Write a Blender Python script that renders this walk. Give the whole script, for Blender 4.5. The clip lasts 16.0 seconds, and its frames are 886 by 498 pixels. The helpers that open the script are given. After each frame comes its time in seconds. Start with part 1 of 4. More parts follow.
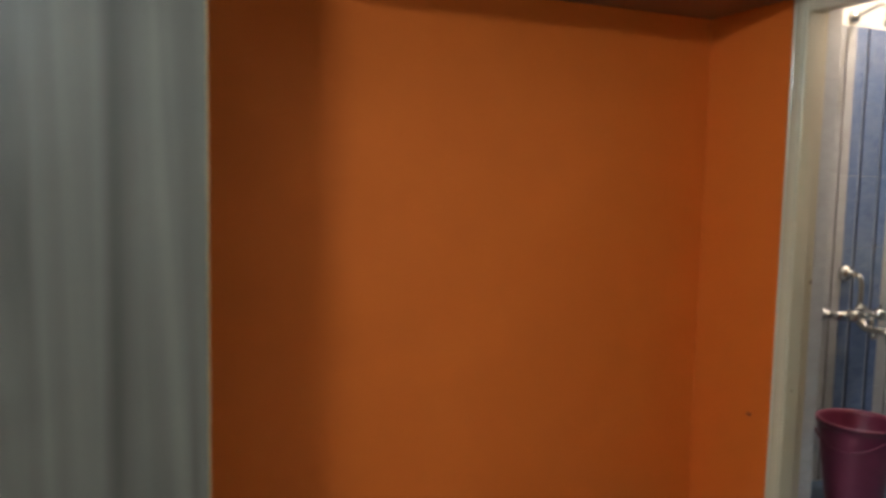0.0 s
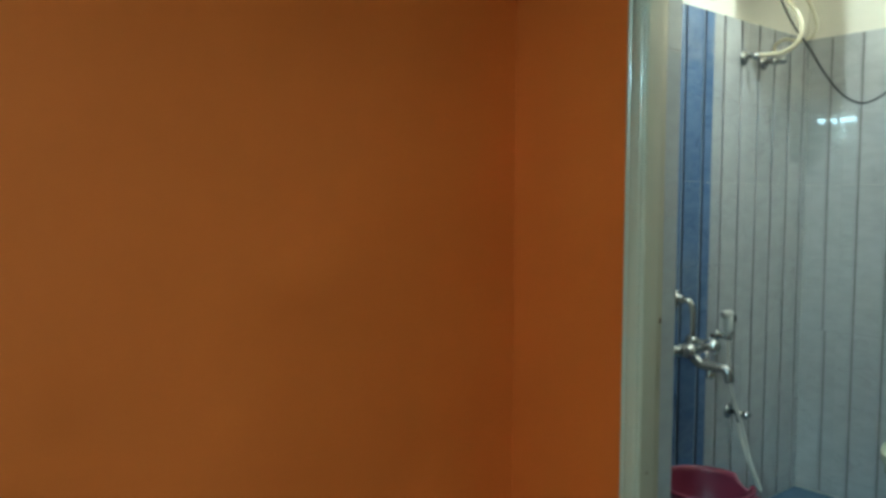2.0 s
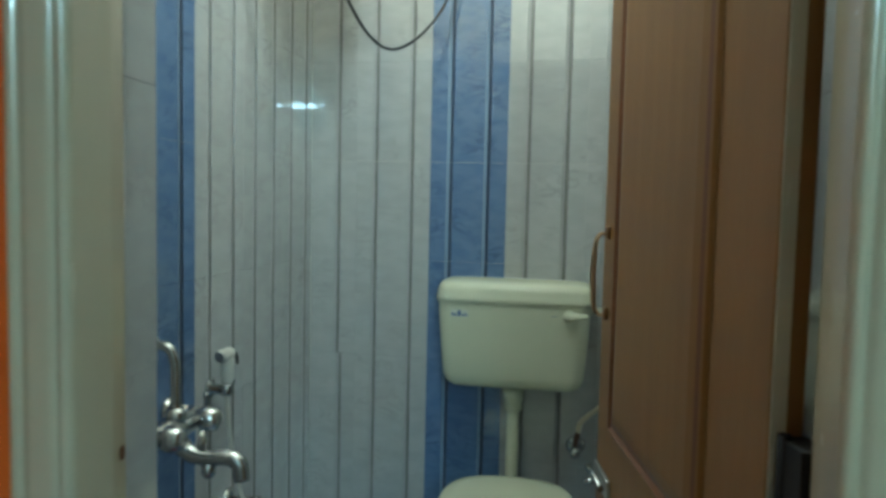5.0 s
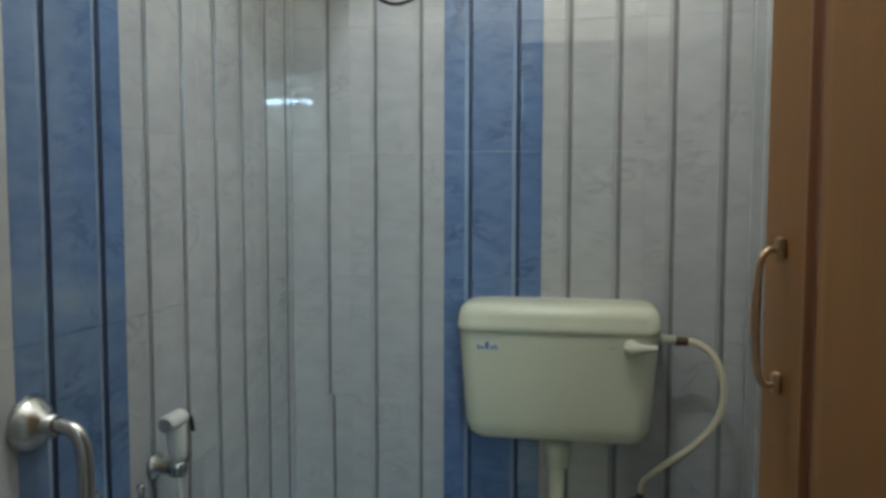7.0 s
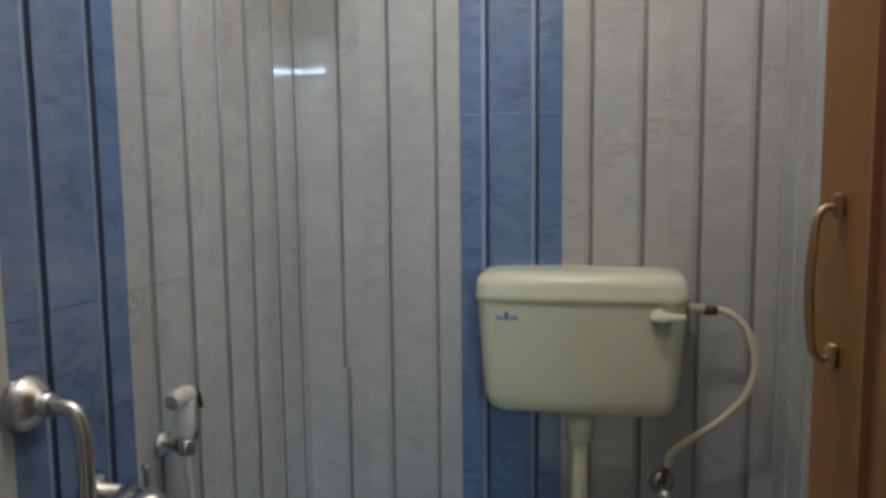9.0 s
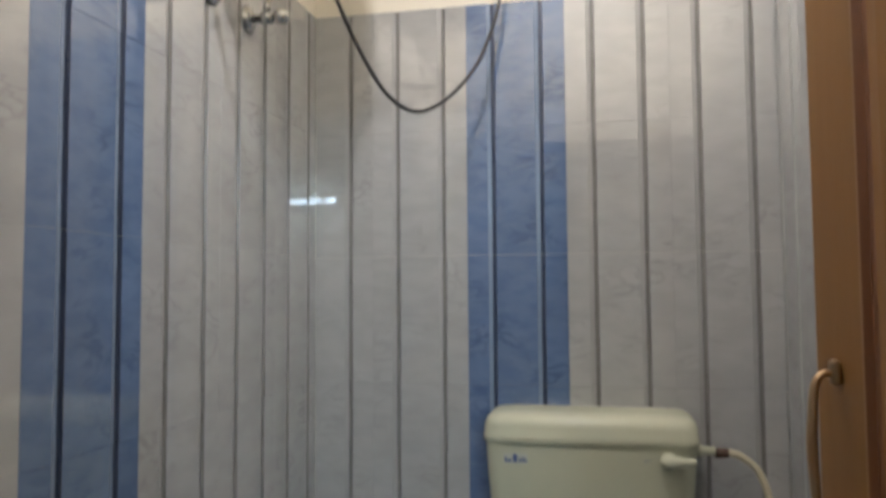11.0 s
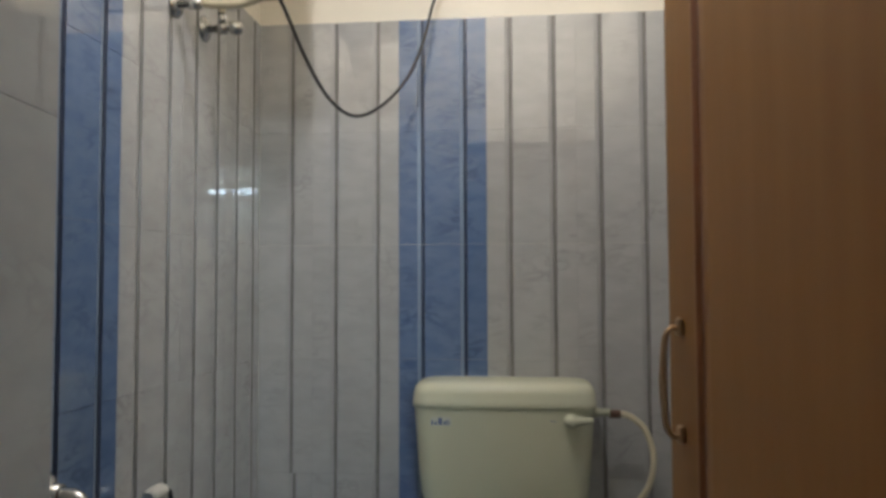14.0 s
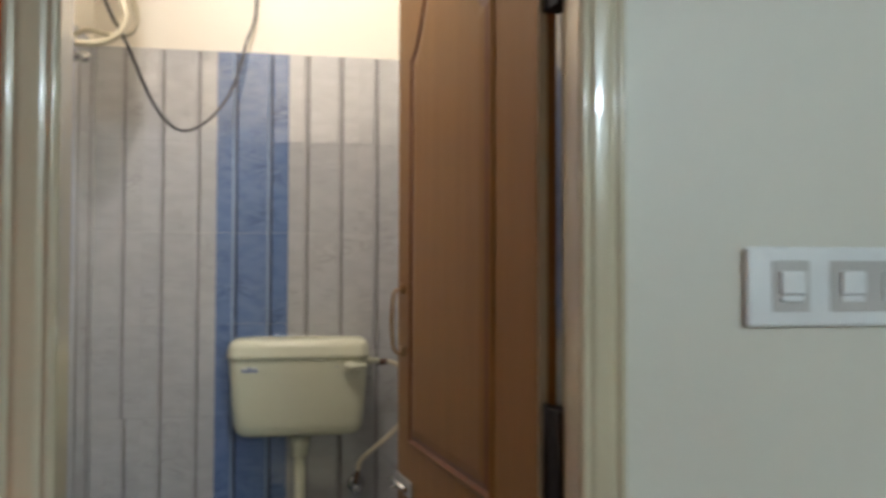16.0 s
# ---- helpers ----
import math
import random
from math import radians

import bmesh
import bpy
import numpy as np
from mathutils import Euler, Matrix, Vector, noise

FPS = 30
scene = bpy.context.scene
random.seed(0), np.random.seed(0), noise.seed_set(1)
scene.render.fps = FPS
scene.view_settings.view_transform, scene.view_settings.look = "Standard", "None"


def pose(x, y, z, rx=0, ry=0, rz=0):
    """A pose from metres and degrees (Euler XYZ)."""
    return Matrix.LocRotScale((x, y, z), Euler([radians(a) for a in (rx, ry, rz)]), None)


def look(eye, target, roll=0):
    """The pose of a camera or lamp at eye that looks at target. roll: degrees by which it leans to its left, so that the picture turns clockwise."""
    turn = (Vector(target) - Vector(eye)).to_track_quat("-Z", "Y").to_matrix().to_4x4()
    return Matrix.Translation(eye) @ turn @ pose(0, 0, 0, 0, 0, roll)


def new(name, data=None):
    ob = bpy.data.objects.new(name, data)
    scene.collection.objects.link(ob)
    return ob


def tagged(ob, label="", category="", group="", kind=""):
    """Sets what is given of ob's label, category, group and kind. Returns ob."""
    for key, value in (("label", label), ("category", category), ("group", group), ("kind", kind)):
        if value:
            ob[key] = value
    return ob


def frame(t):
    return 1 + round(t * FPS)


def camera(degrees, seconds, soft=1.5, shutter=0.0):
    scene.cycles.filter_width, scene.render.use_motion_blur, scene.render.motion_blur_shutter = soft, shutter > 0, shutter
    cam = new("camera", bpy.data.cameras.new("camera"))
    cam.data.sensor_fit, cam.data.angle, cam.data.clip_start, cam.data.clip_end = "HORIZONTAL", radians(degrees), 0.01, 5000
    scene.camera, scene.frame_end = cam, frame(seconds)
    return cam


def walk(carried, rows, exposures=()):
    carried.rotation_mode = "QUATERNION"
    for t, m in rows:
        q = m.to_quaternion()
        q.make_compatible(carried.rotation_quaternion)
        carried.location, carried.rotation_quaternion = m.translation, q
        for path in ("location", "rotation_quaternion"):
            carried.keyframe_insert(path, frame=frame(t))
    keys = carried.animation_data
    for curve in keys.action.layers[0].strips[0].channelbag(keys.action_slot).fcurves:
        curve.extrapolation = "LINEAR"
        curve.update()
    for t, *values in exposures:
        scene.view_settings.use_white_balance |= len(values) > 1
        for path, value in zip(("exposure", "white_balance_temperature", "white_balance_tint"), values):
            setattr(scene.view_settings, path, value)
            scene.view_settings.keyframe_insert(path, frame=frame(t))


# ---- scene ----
cam = camera(60.8, 16.0, soft=3.4, shutter=0.5)

PATH = [
    (0, (2.471, -4.047, 1.351), (0.631, -3.284, 1.171), 1.17),
    (0.3, (2.356, -3.931, 1.35), (0.549, -3.089, 1.185), 1.2),
    (0.5, (2.217, -3.937, 1.361), (0.462, -2.992, 1.194), 0.83),
    (0.8, (2.1, -3.839, 1.332), (0.383, -2.824, 1.189), 0.3),
    (1, (1.992, -3.791, 1.359), (0.314, -2.714, 1.202), 0.02),
    (1.5, (1.837, -3.65, 1.351), (0.215, -2.486, 1.227), 0.28),
    (2, (1.661, -3.495, 1.332), (0.111, -2.238, 1.205), 0.23),
    (2.5, (1.491, -3.362, 1.31), (0.033, -1.998, 1.187), 0.62),
    (3, (1.341, -3.197, 1.293), (-0.0, -1.719, 1.162), 1.21),
    (3.5, (1.213, -3.022, 1.306), (0.025, -1.418, 1.173), 1.09),
    (4, (1.095, -2.836, 1.317), (0.177, -1.065, 1.17), 1.28),
    (4.5, (0.973, -2.669, 1.304), (0.451, -0.743, 1.169), 1.04),
    (5, (0.936, -2.473, 1.292), (0.563, -0.513, 1.157), 1.25),
    (7.5, (0.753, -1.909, 1.286), (0.389, 0.053, 1.152), -0.2),
    (8, (0.754, -1.886, 1.274), (0.364, 0.064, 1.054), -0.4),
    (10.5, (0.756, -1.911, 1.291), (0.355, 0.047, 1.209), -0.5),
    (11, (0.759, -1.922, 1.316), (0.345, 0.032, 1.43), -0.4),
    (11.5, (0.773, -1.919, 1.317), (0.327, 0.006, 1.626), -1.1),
    (12, (0.768, -1.929, 1.332), (0.317, -0.036, 1.796), -1.1),
    (12.5, (0.763, -1.961, 1.339), (0.36, -0.07, 1.853), -0.7),
    (13, (0.76, -2.001, 1.307), (0.405, -0.054, 1.591), -0.3),
    (13.5, (0.754, -2.068, 1.303), (0.487, -0.088, 1.401), 0.42),
    (14, (0.762, -2.163, 1.295), (0.563, -0.175, 1.388), -0.2),
    (14.5, (0.796, -2.33, 1.281), (0.643, -0.337, 1.347), -0.54),
    (15, (0.81, -2.501, 1.287), (0.718, -0.503, 1.295), -0.46),
    (15.5, (0.796, -2.678, 1.288), (0.854, -0.68, 1.345), -0.04),
    (16, (0.793, -2.822, 1.286), (1.111, -0.848, 1.335), 0.16),
]
walk(cam, [(t, look(eye, target, roll)) for t, eye, target, roll in PATH],
     exposures=[(0, 0.25, 6160, 20), (0.5, 0.25, 5630, 1), (1.0, 0.18, 5250, -10), (2.5, 0.08, 4750, -14), (3.5, 0.03, 4750, -16), (5.0, -0.06, 4770, -14), (7.5, -0.15, 5170, 7), (8.2, -0.15, 5320, 11), (10.5, -0.05, 5570, 14), (11.5, -0.27, 5450, 13), (12.5, -0.45, 5350, 12), (13.5, -0.47, 5450, 13), (14.0, -0.39, 5560, 12), (15.0, -0.19, 5610, 14), (16, 0.08, 5860, 16)])

# ---- world: the place is closed all round, only a faint sky outside ----
world = bpy.data.worlds.new("world")
scene.world = world
world.use_nodes = True
world.node_tree.nodes["Background"].inputs[0].default_value = (0.4, 0.5, 0.6, 1)
world.node_tree.nodes["Background"].inputs[1].default_value = 0.05

TUBE_GLOW = 378.0
BULB_GLOW = 1400.0
TUBE_AT = (1.81, -5.10, 2.23)
BULB_AT = (0.59, -0.95, 2.70)

# ---- plan ----
BX = 1.178           # bath: x 0..BX, y FRONT_IN..0
FRONT_IN = -1.66     # inner face of the wall with the doorway
FRONT_OUT = -1.866   # hall face of that wall
TILE_TOP = 2.07
TILE_H = 0.33
CEIL = 3.00
BACK_L = 0.420        # wall edge behind the jamb, under the splayed tile reveal
HX, HY = 4.40, -5.20
DOOR_L, DOOR_R, DOOR_HEAD = 0.422, 1.190, 2.02   # rough opening that the frame fills
LOFT_Z = 2.018


# ---- materials ----
def mat(name, color, rough=0.5, metal=0.0, color2=None, scale=6.0, detail=6.0, bump=0.0, bump_scale=60.0,
        stretch=(1, 1, 1), spec=0.5, low=0.35, high=0.65, coat=0.0, rough_var=0.08, vary=0.0, distort=0.4):
    m = bpy.data.materials.new(name)
    m.use_nodes = True
    nt = m.node_tree
    b = nt.nodes["Principled BSDF"]
    b.inputs["Roughness"].default_value = rough
    b.inputs["Metallic"].default_value = metal
    b.inputs["Specular IOR Level"].default_value = spec
    b.inputs["Coat Weight"].default_value = coat
    b.inputs["Coat Roughness"].default_value = 0.08
    co = nt.nodes.new("ShaderNodeTexCoord")
    mp = nt.nodes.new("ShaderNodeMapping")
    mp.inputs["Scale"].default_value = stretch
    geo = nt.nodes.new("ShaderNodeNewGeometry")
    nt.links.new(geo.outputs["Position"], mp.inputs["Vector"])
    n = nt.nodes.new("ShaderNodeTexNoise")
    n.inputs["Scale"].default_value = scale
    n.inputs["Detail"].default_value = detail
    n.inputs["Distortion"].default_value = distort
    nt.links.new(mp.outputs["Vector"], n.inputs["Vector"])
    ramp = nt.nodes.new("ShaderNodeValToRGB")
    c2 = color2 or tuple(c * 0.92 for c in color)
    ramp.color_ramp.elements[0].position, ramp.color_ramp.elements[1].position = low, high
    ramp.color_ramp.elements[0].color = (*c2, 1)
    ramp.color_ramp.elements[1].color = (*color, 1)
    nt.links.new(n.outputs["Fac"], ramp.inputs["Fac"])
    out = ramp.outputs["Color"]
    if vary:
        info = nt.nodes.new("ShaderNodeObjectInfo")
        mr = nt.nodes.new("ShaderNodeMapRange")
        mr.inputs["To Min"].default_value, mr.inputs["To Max"].default_value = 1 - vary, 1 + vary
        nt.links.new(info.outputs["Random"], mr.inputs["Value"])
        mul = nt.nodes.new("ShaderNodeVectorMath")
        mul.operation = "SCALE"
        nt.links.new(out, mul.inputs[0])
        nt.links.new(mr.outputs["Result"], mul.inputs["Scale"])
        out = mul.outputs["Vector"]
    nt.links.new(out, b.inputs["Base Color"])
    n2 = nt.nodes.new("ShaderNodeTexNoise")
    n2.inputs["Scale"].default_value = bump_scale
    n2.inputs["Detail"].default_value = 4
    nt.links.new(mp.outputs["Vector"], n2.inputs["Vector"])
    rr = nt.nodes.new("ShaderNodeMapRange")
    rr.inputs["To Min"].default_value = max(0.02, rough - rough_var)
    rr.inputs["To Max"].default_value = min(1.0, rough + rough_var)
    nt.links.new(n2.outputs["Fac"], rr.inputs["Value"])
    nt.links.new(rr.outputs["Result"], b.inputs["Roughness"])
    if bump:
        bp = nt.nodes.new("ShaderNodeBump")
        bp.inputs["Strength"].default_value = bump
        bp.inputs["Distance"].default_value = 0.01
        nt.links.new(n2.outputs["Fac"], bp.inputs["Height"])
        nt.links.new(bp.outputs["Normal"], b.inputs["Normal"])
    return m


def veined(name, base, vein, cloud, rough, scale=7.0, amount=0.5, bump=0.12, bump_scale=14.0, vary=0.03, width=0.035, tilt=(3.2, 3.2, 1.0), emboss=0.0):
    """Glazed tile: soft clouds and thin broken veins that lean across the tile."""
    m = bpy.data.materials.new(name)
    m.use_nodes = True
    nt = m.node_tree
    b = nt.nodes["Principled BSDF"]
    b.inputs["Specular IOR Level"].default_value = 1.0
    b.inputs["IOR"].default_value = 1.62
    geo = nt.nodes.new("ShaderNodeNewGeometry")
    info = nt.nodes.new("ShaderNodeObjectInfo")
    off = nt.nodes.new("ShaderNodeVectorMath")
    off.operation = "MULTIPLY_ADD"
    off.inputs[1].default_value = (1, 1, 1)
    nt.links.new(geo.outputs["Position"], off.inputs[0])
    sc = nt.nodes.new("ShaderNodeVectorMath")
    sc.operation = "SCALE"
    sc.inputs[0].default_value = (7, 11, 5)
    nt.links.new(info.outputs["Random"], sc.inputs["Scale"])
    nt.links.new(sc.outputs["Vector"], off.inputs[2])
    mp = nt.nodes.new("ShaderNodeMapping")
    mp.inputs["Rotation"].default_value = (0.5, 0.45, 0)
    mp.inputs["Scale"].default_value = (tilt[0] / 3.2, tilt[1] / 3.2, 2.4 * tilt[2])
    nt.links.new(off.outputs["Vector"], mp.inputs["Vector"])
    n = nt.nodes.new("ShaderNodeTexNoise")
    n.inputs["Scale"].default_value, n.inputs["Detail"].default_value, n.inputs["Distortion"].default_value = scale, 5, 0.9
    nt.links.new(mp.outputs["Vector"], n.inputs["Vector"])
    vr = nt.nodes.new("ShaderNodeValToRGB")
    e = vr.color_ramp.elements
    e[0].position, e[0].color = 0.5 - width, (0, 0, 0, 1)
    e[1].position, e[1].color = 0.5 + width, (0, 0, 0, 1)
    mid = e.new(0.5)
    mid.color = (1, 1, 1, 1)
    nt.links.new(n.outputs["Fac"], vr.inputs["Fac"])
    n2 = nt.nodes.new("ShaderNodeTexNoise")
    n2.inputs["Scale"].default_value, n2.inputs["Detail"].default_value = scale * 0.8, 3
    nt.links.new(off.outputs["Vector"], n2.inputs["Vector"])
    gate = nt.nodes.new("ShaderNodeMapRange")
    gate.inputs["From Min"].default_value, gate.inputs["From Max"].default_value = 0.48, 0.7
    gate.inputs["To Max"].default_value = amount
    nt.links.new(n2.outputs["Fac"], gate.inputs["Value"])
    g2 = nt.nodes.new("ShaderNodeMath")
    g2.operation = "MULTIPLY"
    nt.links.new(vr.outputs["Color"], g2.inputs[0])
    nt.links.new(gate.outputs["Result"], g2.inputs[1])
    cl = nt.nodes.new("ShaderNodeTexNoise")
    cl.inputs["Scale"].default_value, cl.inputs["Detail"].default_value = scale * 1.6, 6
    nt.links.new(mp.outputs["Vector"], cl.inputs["Vector"])
    cr = nt.nodes.new("ShaderNodeValToRGB")
    cr.color_ramp.elements[0].position, cr.color_ramp.elements[1].position = 0.38, 0.62
    cr.color_ramp.elements[0].color = (*cloud, 1)
    cr.color_ramp.elements[1].color = (*base, 1)
    nt.links.new(cl.outputs["Fac"], cr.inputs["Fac"])
    mix = nt.nodes.new("ShaderNodeMix")
    mix.data_type = "RGBA"
    mix.inputs["B"].default_value = (*vein, 1)
    nt.links.new(g2.outputs[0], mix.inputs["Factor"])
    nt.links.new(cr.outputs["Color"], mix.inputs["A"])
    mr = nt.nodes.new("ShaderNodeMapRange")
    mr.inputs["To Min"].default_value, mr.inputs["To Max"].default_value = 1 - vary, 1 + vary
    nt.links.new(info.outputs["Random"], mr.inputs["Value"])
    mul = nt.nodes.new("ShaderNodeVectorMath")
    mul.operation = "SCALE"
    nt.links.new(mix.outputs["Result"], mul.inputs[0])
    nt.links.new(mr.outputs["Result"], mul.inputs["Scale"])
    nt.links.new(mul.outputs["Vector"], b.inputs["Base Color"])
    rr = nt.nodes.new("ShaderNodeMapRange")
    rr.inputs["To Min"].default_value, rr.inputs["To Max"].default_value = rough * 0.75, rough * 1.3
    nt.links.new(cl.outputs["Fac"], rr.inputs["Value"])
    nt.links.new(rr.outputs["Result"], b.inputs["Roughness"])
    n3 = nt.nodes.new("ShaderNodeTexNoise")
    n3.inputs["Scale"].default_value, n3.inputs["Detail"].default_value = bump_scale, 3
    nt.links.new(off.outputs["Vector"], n3.inputs["Vector"])
    bp = nt.nodes.new("ShaderNodeBump")
    bp.inputs["Strength"].default_value, bp.inputs["Distance"].default_value = bump, 0.01
    nt.links.new(n3.outputs["Fac"], bp.inputs["Height"])
    em = nt.nodes.new("ShaderNodeBump")
    em.inputs["Strength"].default_value, em.inputs["Distance"].default_value = emboss, 0.004
    em.invert = True
    nt.links.new(g2.outputs[0], em.inputs["Height"])
    nt.links.new(bp.outputs["Normal"], em.inputs["Normal"])
    nt.links.new(em.outputs["Normal"], b.inputs["Normal"])
    return m


def glow(name, color, strength):
    m = bpy.data.materials.new(name)
    m.use_nodes = True
    nt = m.node_tree
    e = nt.nodes.new("ShaderNodeEmission")
    e.inputs[0].default_value, e.inputs[1].default_value = (*color, 1), strength
    nt.links.new(e.outputs[0], nt.nodes["Material Output"].inputs[0])
    return m


M_ORANGE = mat("orange_paint", (0.650, 0.136, 0.0140), 0.60, spec=0.26, color2=(0.610, 0.126, 0.0125), scale=2.2, bump=0.06, bump_scale=90)
M_CREAM_WALL = mat("cream_wall_paint", (0.82, 0.765, 0.655), 0.6, color2=(0.79, 0.735, 0.615), scale=2.0, bump=0.05, bump_scale=80)
M_WHITE_WALL = mat("pale_wall_paint", (0.635, 0.61, 0.525), 0.45, color2=(0.61, 0.58, 0.495), scale=1.6, bump=0.05, bump_scale=90)
M_CEIL = mat("white_ceiling_paint", (0.78, 0.77, 0.72), 0.8, scale=2.0, bump=0.04)
M_LOFT = mat("brown_slab_paint", (0.20, 0.065, 0.02), 0.6, color2=(0.15, 0.05, 0.016), scale=3.0, bump=0.05)
M_FRAME = mat("cream_enamel_paint", (0.54, 0.482, 0.35), 0.24, color2=(0.50, 0.435, 0.30), scale=3.0, bump=0.10, bump_scale=35, stretch=(1, 1, 0.25), coat=0.6)
M_DOOR = mat("brown_moulded_door", (0.262, 0.130, 0.034), 0.46, color2=(0.236, 0.114, 0.028), scale=4.5, spec=0.35, bump=0.05, bump_scale=70, stretch=(6, 6, 0.35))
# door brown darkened to paint the shade in the panel grooves
M_DOOR_SHADE = mat("brown_door_groove_shade", (0.18, 0.066, 0.020), 0.4, color2=(0.145, 0.052, 0.015), scale=5.0, stretch=(6, 6, 0.4))
M_LAMINATE = mat("grey_wood_laminate", (0.134, 0.121, 0.102), 0.40, color2=(0.050, 0.044, 0.036), scale=2.7, detail=4, low=0.32, high=0.68, stretch=(3.0, 3.0, 0.13), bump=0.04, distort=0.7)
M_EDGEBAND = mat("tan_edge_band", (0.48, 0.30, 0.12), 0.45, scale=8)
M_TILE_W = veined("pale_marble_tile", (0.48, 0.48, 0.475), (0.31, 0.30, 0.295), (0.44, 0.438, 0.434), 0.022, amount=0.6, bump=0.006, bump_scale=9)
M_TILE_B = veined("blue_marble_tile", (0.118, 0.180, 0.330), (0.056, 0.094, 0.195), (0.148, 0.216, 0.375), 0.035, scale=9, amount=0.85, width=0.06, bump=0.01, emboss=0.2)
# groove colours with light painted in: a lit left lip, a shaded right side
M_GROOVE_W_SHADE = mat("tile_groove_shaded_grey", (0.24, 0.23, 0.22), 0.3, color2=(0.20, 0.192, 0.185), scale=9)
M_GROOVE_W_LIT = mat("tile_groove_lit_lip", (0.40, 0.395, 0.39), 0.35, scale=9)
M_GROOVE_B_SHADE = mat("tile_groove_shaded_blue", (0.036, 0.050, 0.10), 0.3, scale=9)
M_GROOVE_B_LIT = mat("tile_groove_blue_lit_lip", (0.22, 0.285, 0.41), 0.3, scale=9)
M_GROUT = mat("tile_grout", (0.42, 0.41, 0.39), 0.8, scale=30, bump=0.1)
M_FLOOR_B = veined("blue_floor_tile", (0.085, 0.150, 0.250), (0.05, 0.09, 0.17), (0.105, 0.180, 0.285), 0.3, scale=8, amount=0.4)
M_FLOOR_H = veined("beige_floor_tile", (0.42, 0.37, 0.30), (0.30, 0.26, 0.21), (0.38, 0.33, 0.27), 0.15, scale=3, amount=0.4, bump=0.02)
M_IVORY = mat("ivory_plastic", (0.60, 0.60, 0.45), 0.26, color2=(0.595, 0.595, 0.444), scale=2, rough_var=0.015)
M_CERAMIC = mat("ivory_ceramic", (0.62, 0.62, 0.49), 0.14, scale=3)
M_PVC = mat("cream_pvc", (0.66, 0.60, 0.43), 0.35, scale=8)
M_CHROME = mat("worn_chrome", (0.52, 0.52, 0.51), 0.26, metal=1.0, color2=(0.49, 0.49, 0.48), scale=9, rough_var=0.03)
M_STEEL = mat("brushed_steel", (0.55, 0.54, 0.52), 0.3, metal=1.0, scale=20)
M_BRASS = mat("gold_lacquered_metal", (0.52, 0.38, 0.23), 0.34, metal=1.0, color2=(0.44, 0.30, 0.17), scale=18)
M_BLACK = mat("black_rubber", (0.02, 0.02, 0.022), 0.45, scale=20)
M_BROWNJOINT = mat("brown_coupling", (0.10, 0.05, 0.03), 0.5, scale=20)
M_WHITE_PL = mat("white_plastic", (0.78, 0.79, 0.78), 0.3, scale=6)
M_GREY_PL = mat("grey_switch_bezel", (0.50, 0.48, 0.45), 0.4, scale=8)
M_MAROON = mat("maroon_bucket_plastic", (0.20, 0.030, 0.066), 0.35, color2=(0.165, 0.026, 0.056), scale=6, bump=0.05, bump_scale=40)
M_GEYSER = mat("ivory_enamel_steel", (0.72, 0.68, 0.54), 0.28, scale=4)
M_BADGE = mat("pale_badge_film", (0.60, 0.61, 0.53), 0.3, scale=12)
M_INK = mat("blue_grey_print", (0.10, 0.14, 0.32), 0.5, scale=20)
M_PINKLABEL = mat("pink_label", (0.50, 0.30, 0.32), 0.5, scale=20)
M_RED = mat("red_plastic", (0.6, 0.05, 0.04), 0.4, scale=10)
M_GREEN = mat("green_plastic", (0.08, 0.4, 0.14), 0.4, scale=10)
M_MARK = mat("dark_wall_scuff", (0.16, 0.03, 0.01), 0.7, scale=40)
M_HINGE = mat("matt_black_steel", (0.012, 0.011, 0.010), 0.75, scale=20)
M_CHIP = mat("bare_brown_wood", (0.13, 0.06, 0.025), 0.7, scale=40)
M_SPRAY = mat("aged_white_plastic", (0.56, 0.55, 0.50), 0.35, color2=(0.50, 0.48, 0.43), scale=14)
M_PURPLE = mat("purple_plastic", (0.12, 0.06, 0.30), 0.4, scale=10)
M_TUBE = glow("tube_glow", (0.82, 1.0, 1.0), TUBE_GLOW)
M_BULB = glow("bulb_glow", (1.0, 0.905, 0.775), BULB_GLOW)


# ---- mesh helpers ----
def box(bm, lo, hi, bevel=0.0, seg=2, mi=0):
    """A box from corner to corner added to bm; its edges are rounded by bevel metres."""
    r = bmesh.ops.create_cube(bm, size=1.0)
    vs = r["verts"]
    c = [(a + b) / 2 for a, b in zip(lo, hi)]
    s = [b - a for a, b in zip(lo, hi)]
    for v in vs:
        v.co = Vector((v.co.x * s[0] + c[0], v.co.y * s[1] + c[1], v.co.z * s[2] + c[2]))
    faces = {f for v in vs for f in v.link_faces}
    for f in faces:
        f.material_index = mi
    if bevel:
        edges = list({e for v in vs for e in v.link_edges})
        bmesh.ops.bevel(bm, geom=edges, offset=bevel, segments=seg, profile=0.5, affect="EDGES")
    return bm


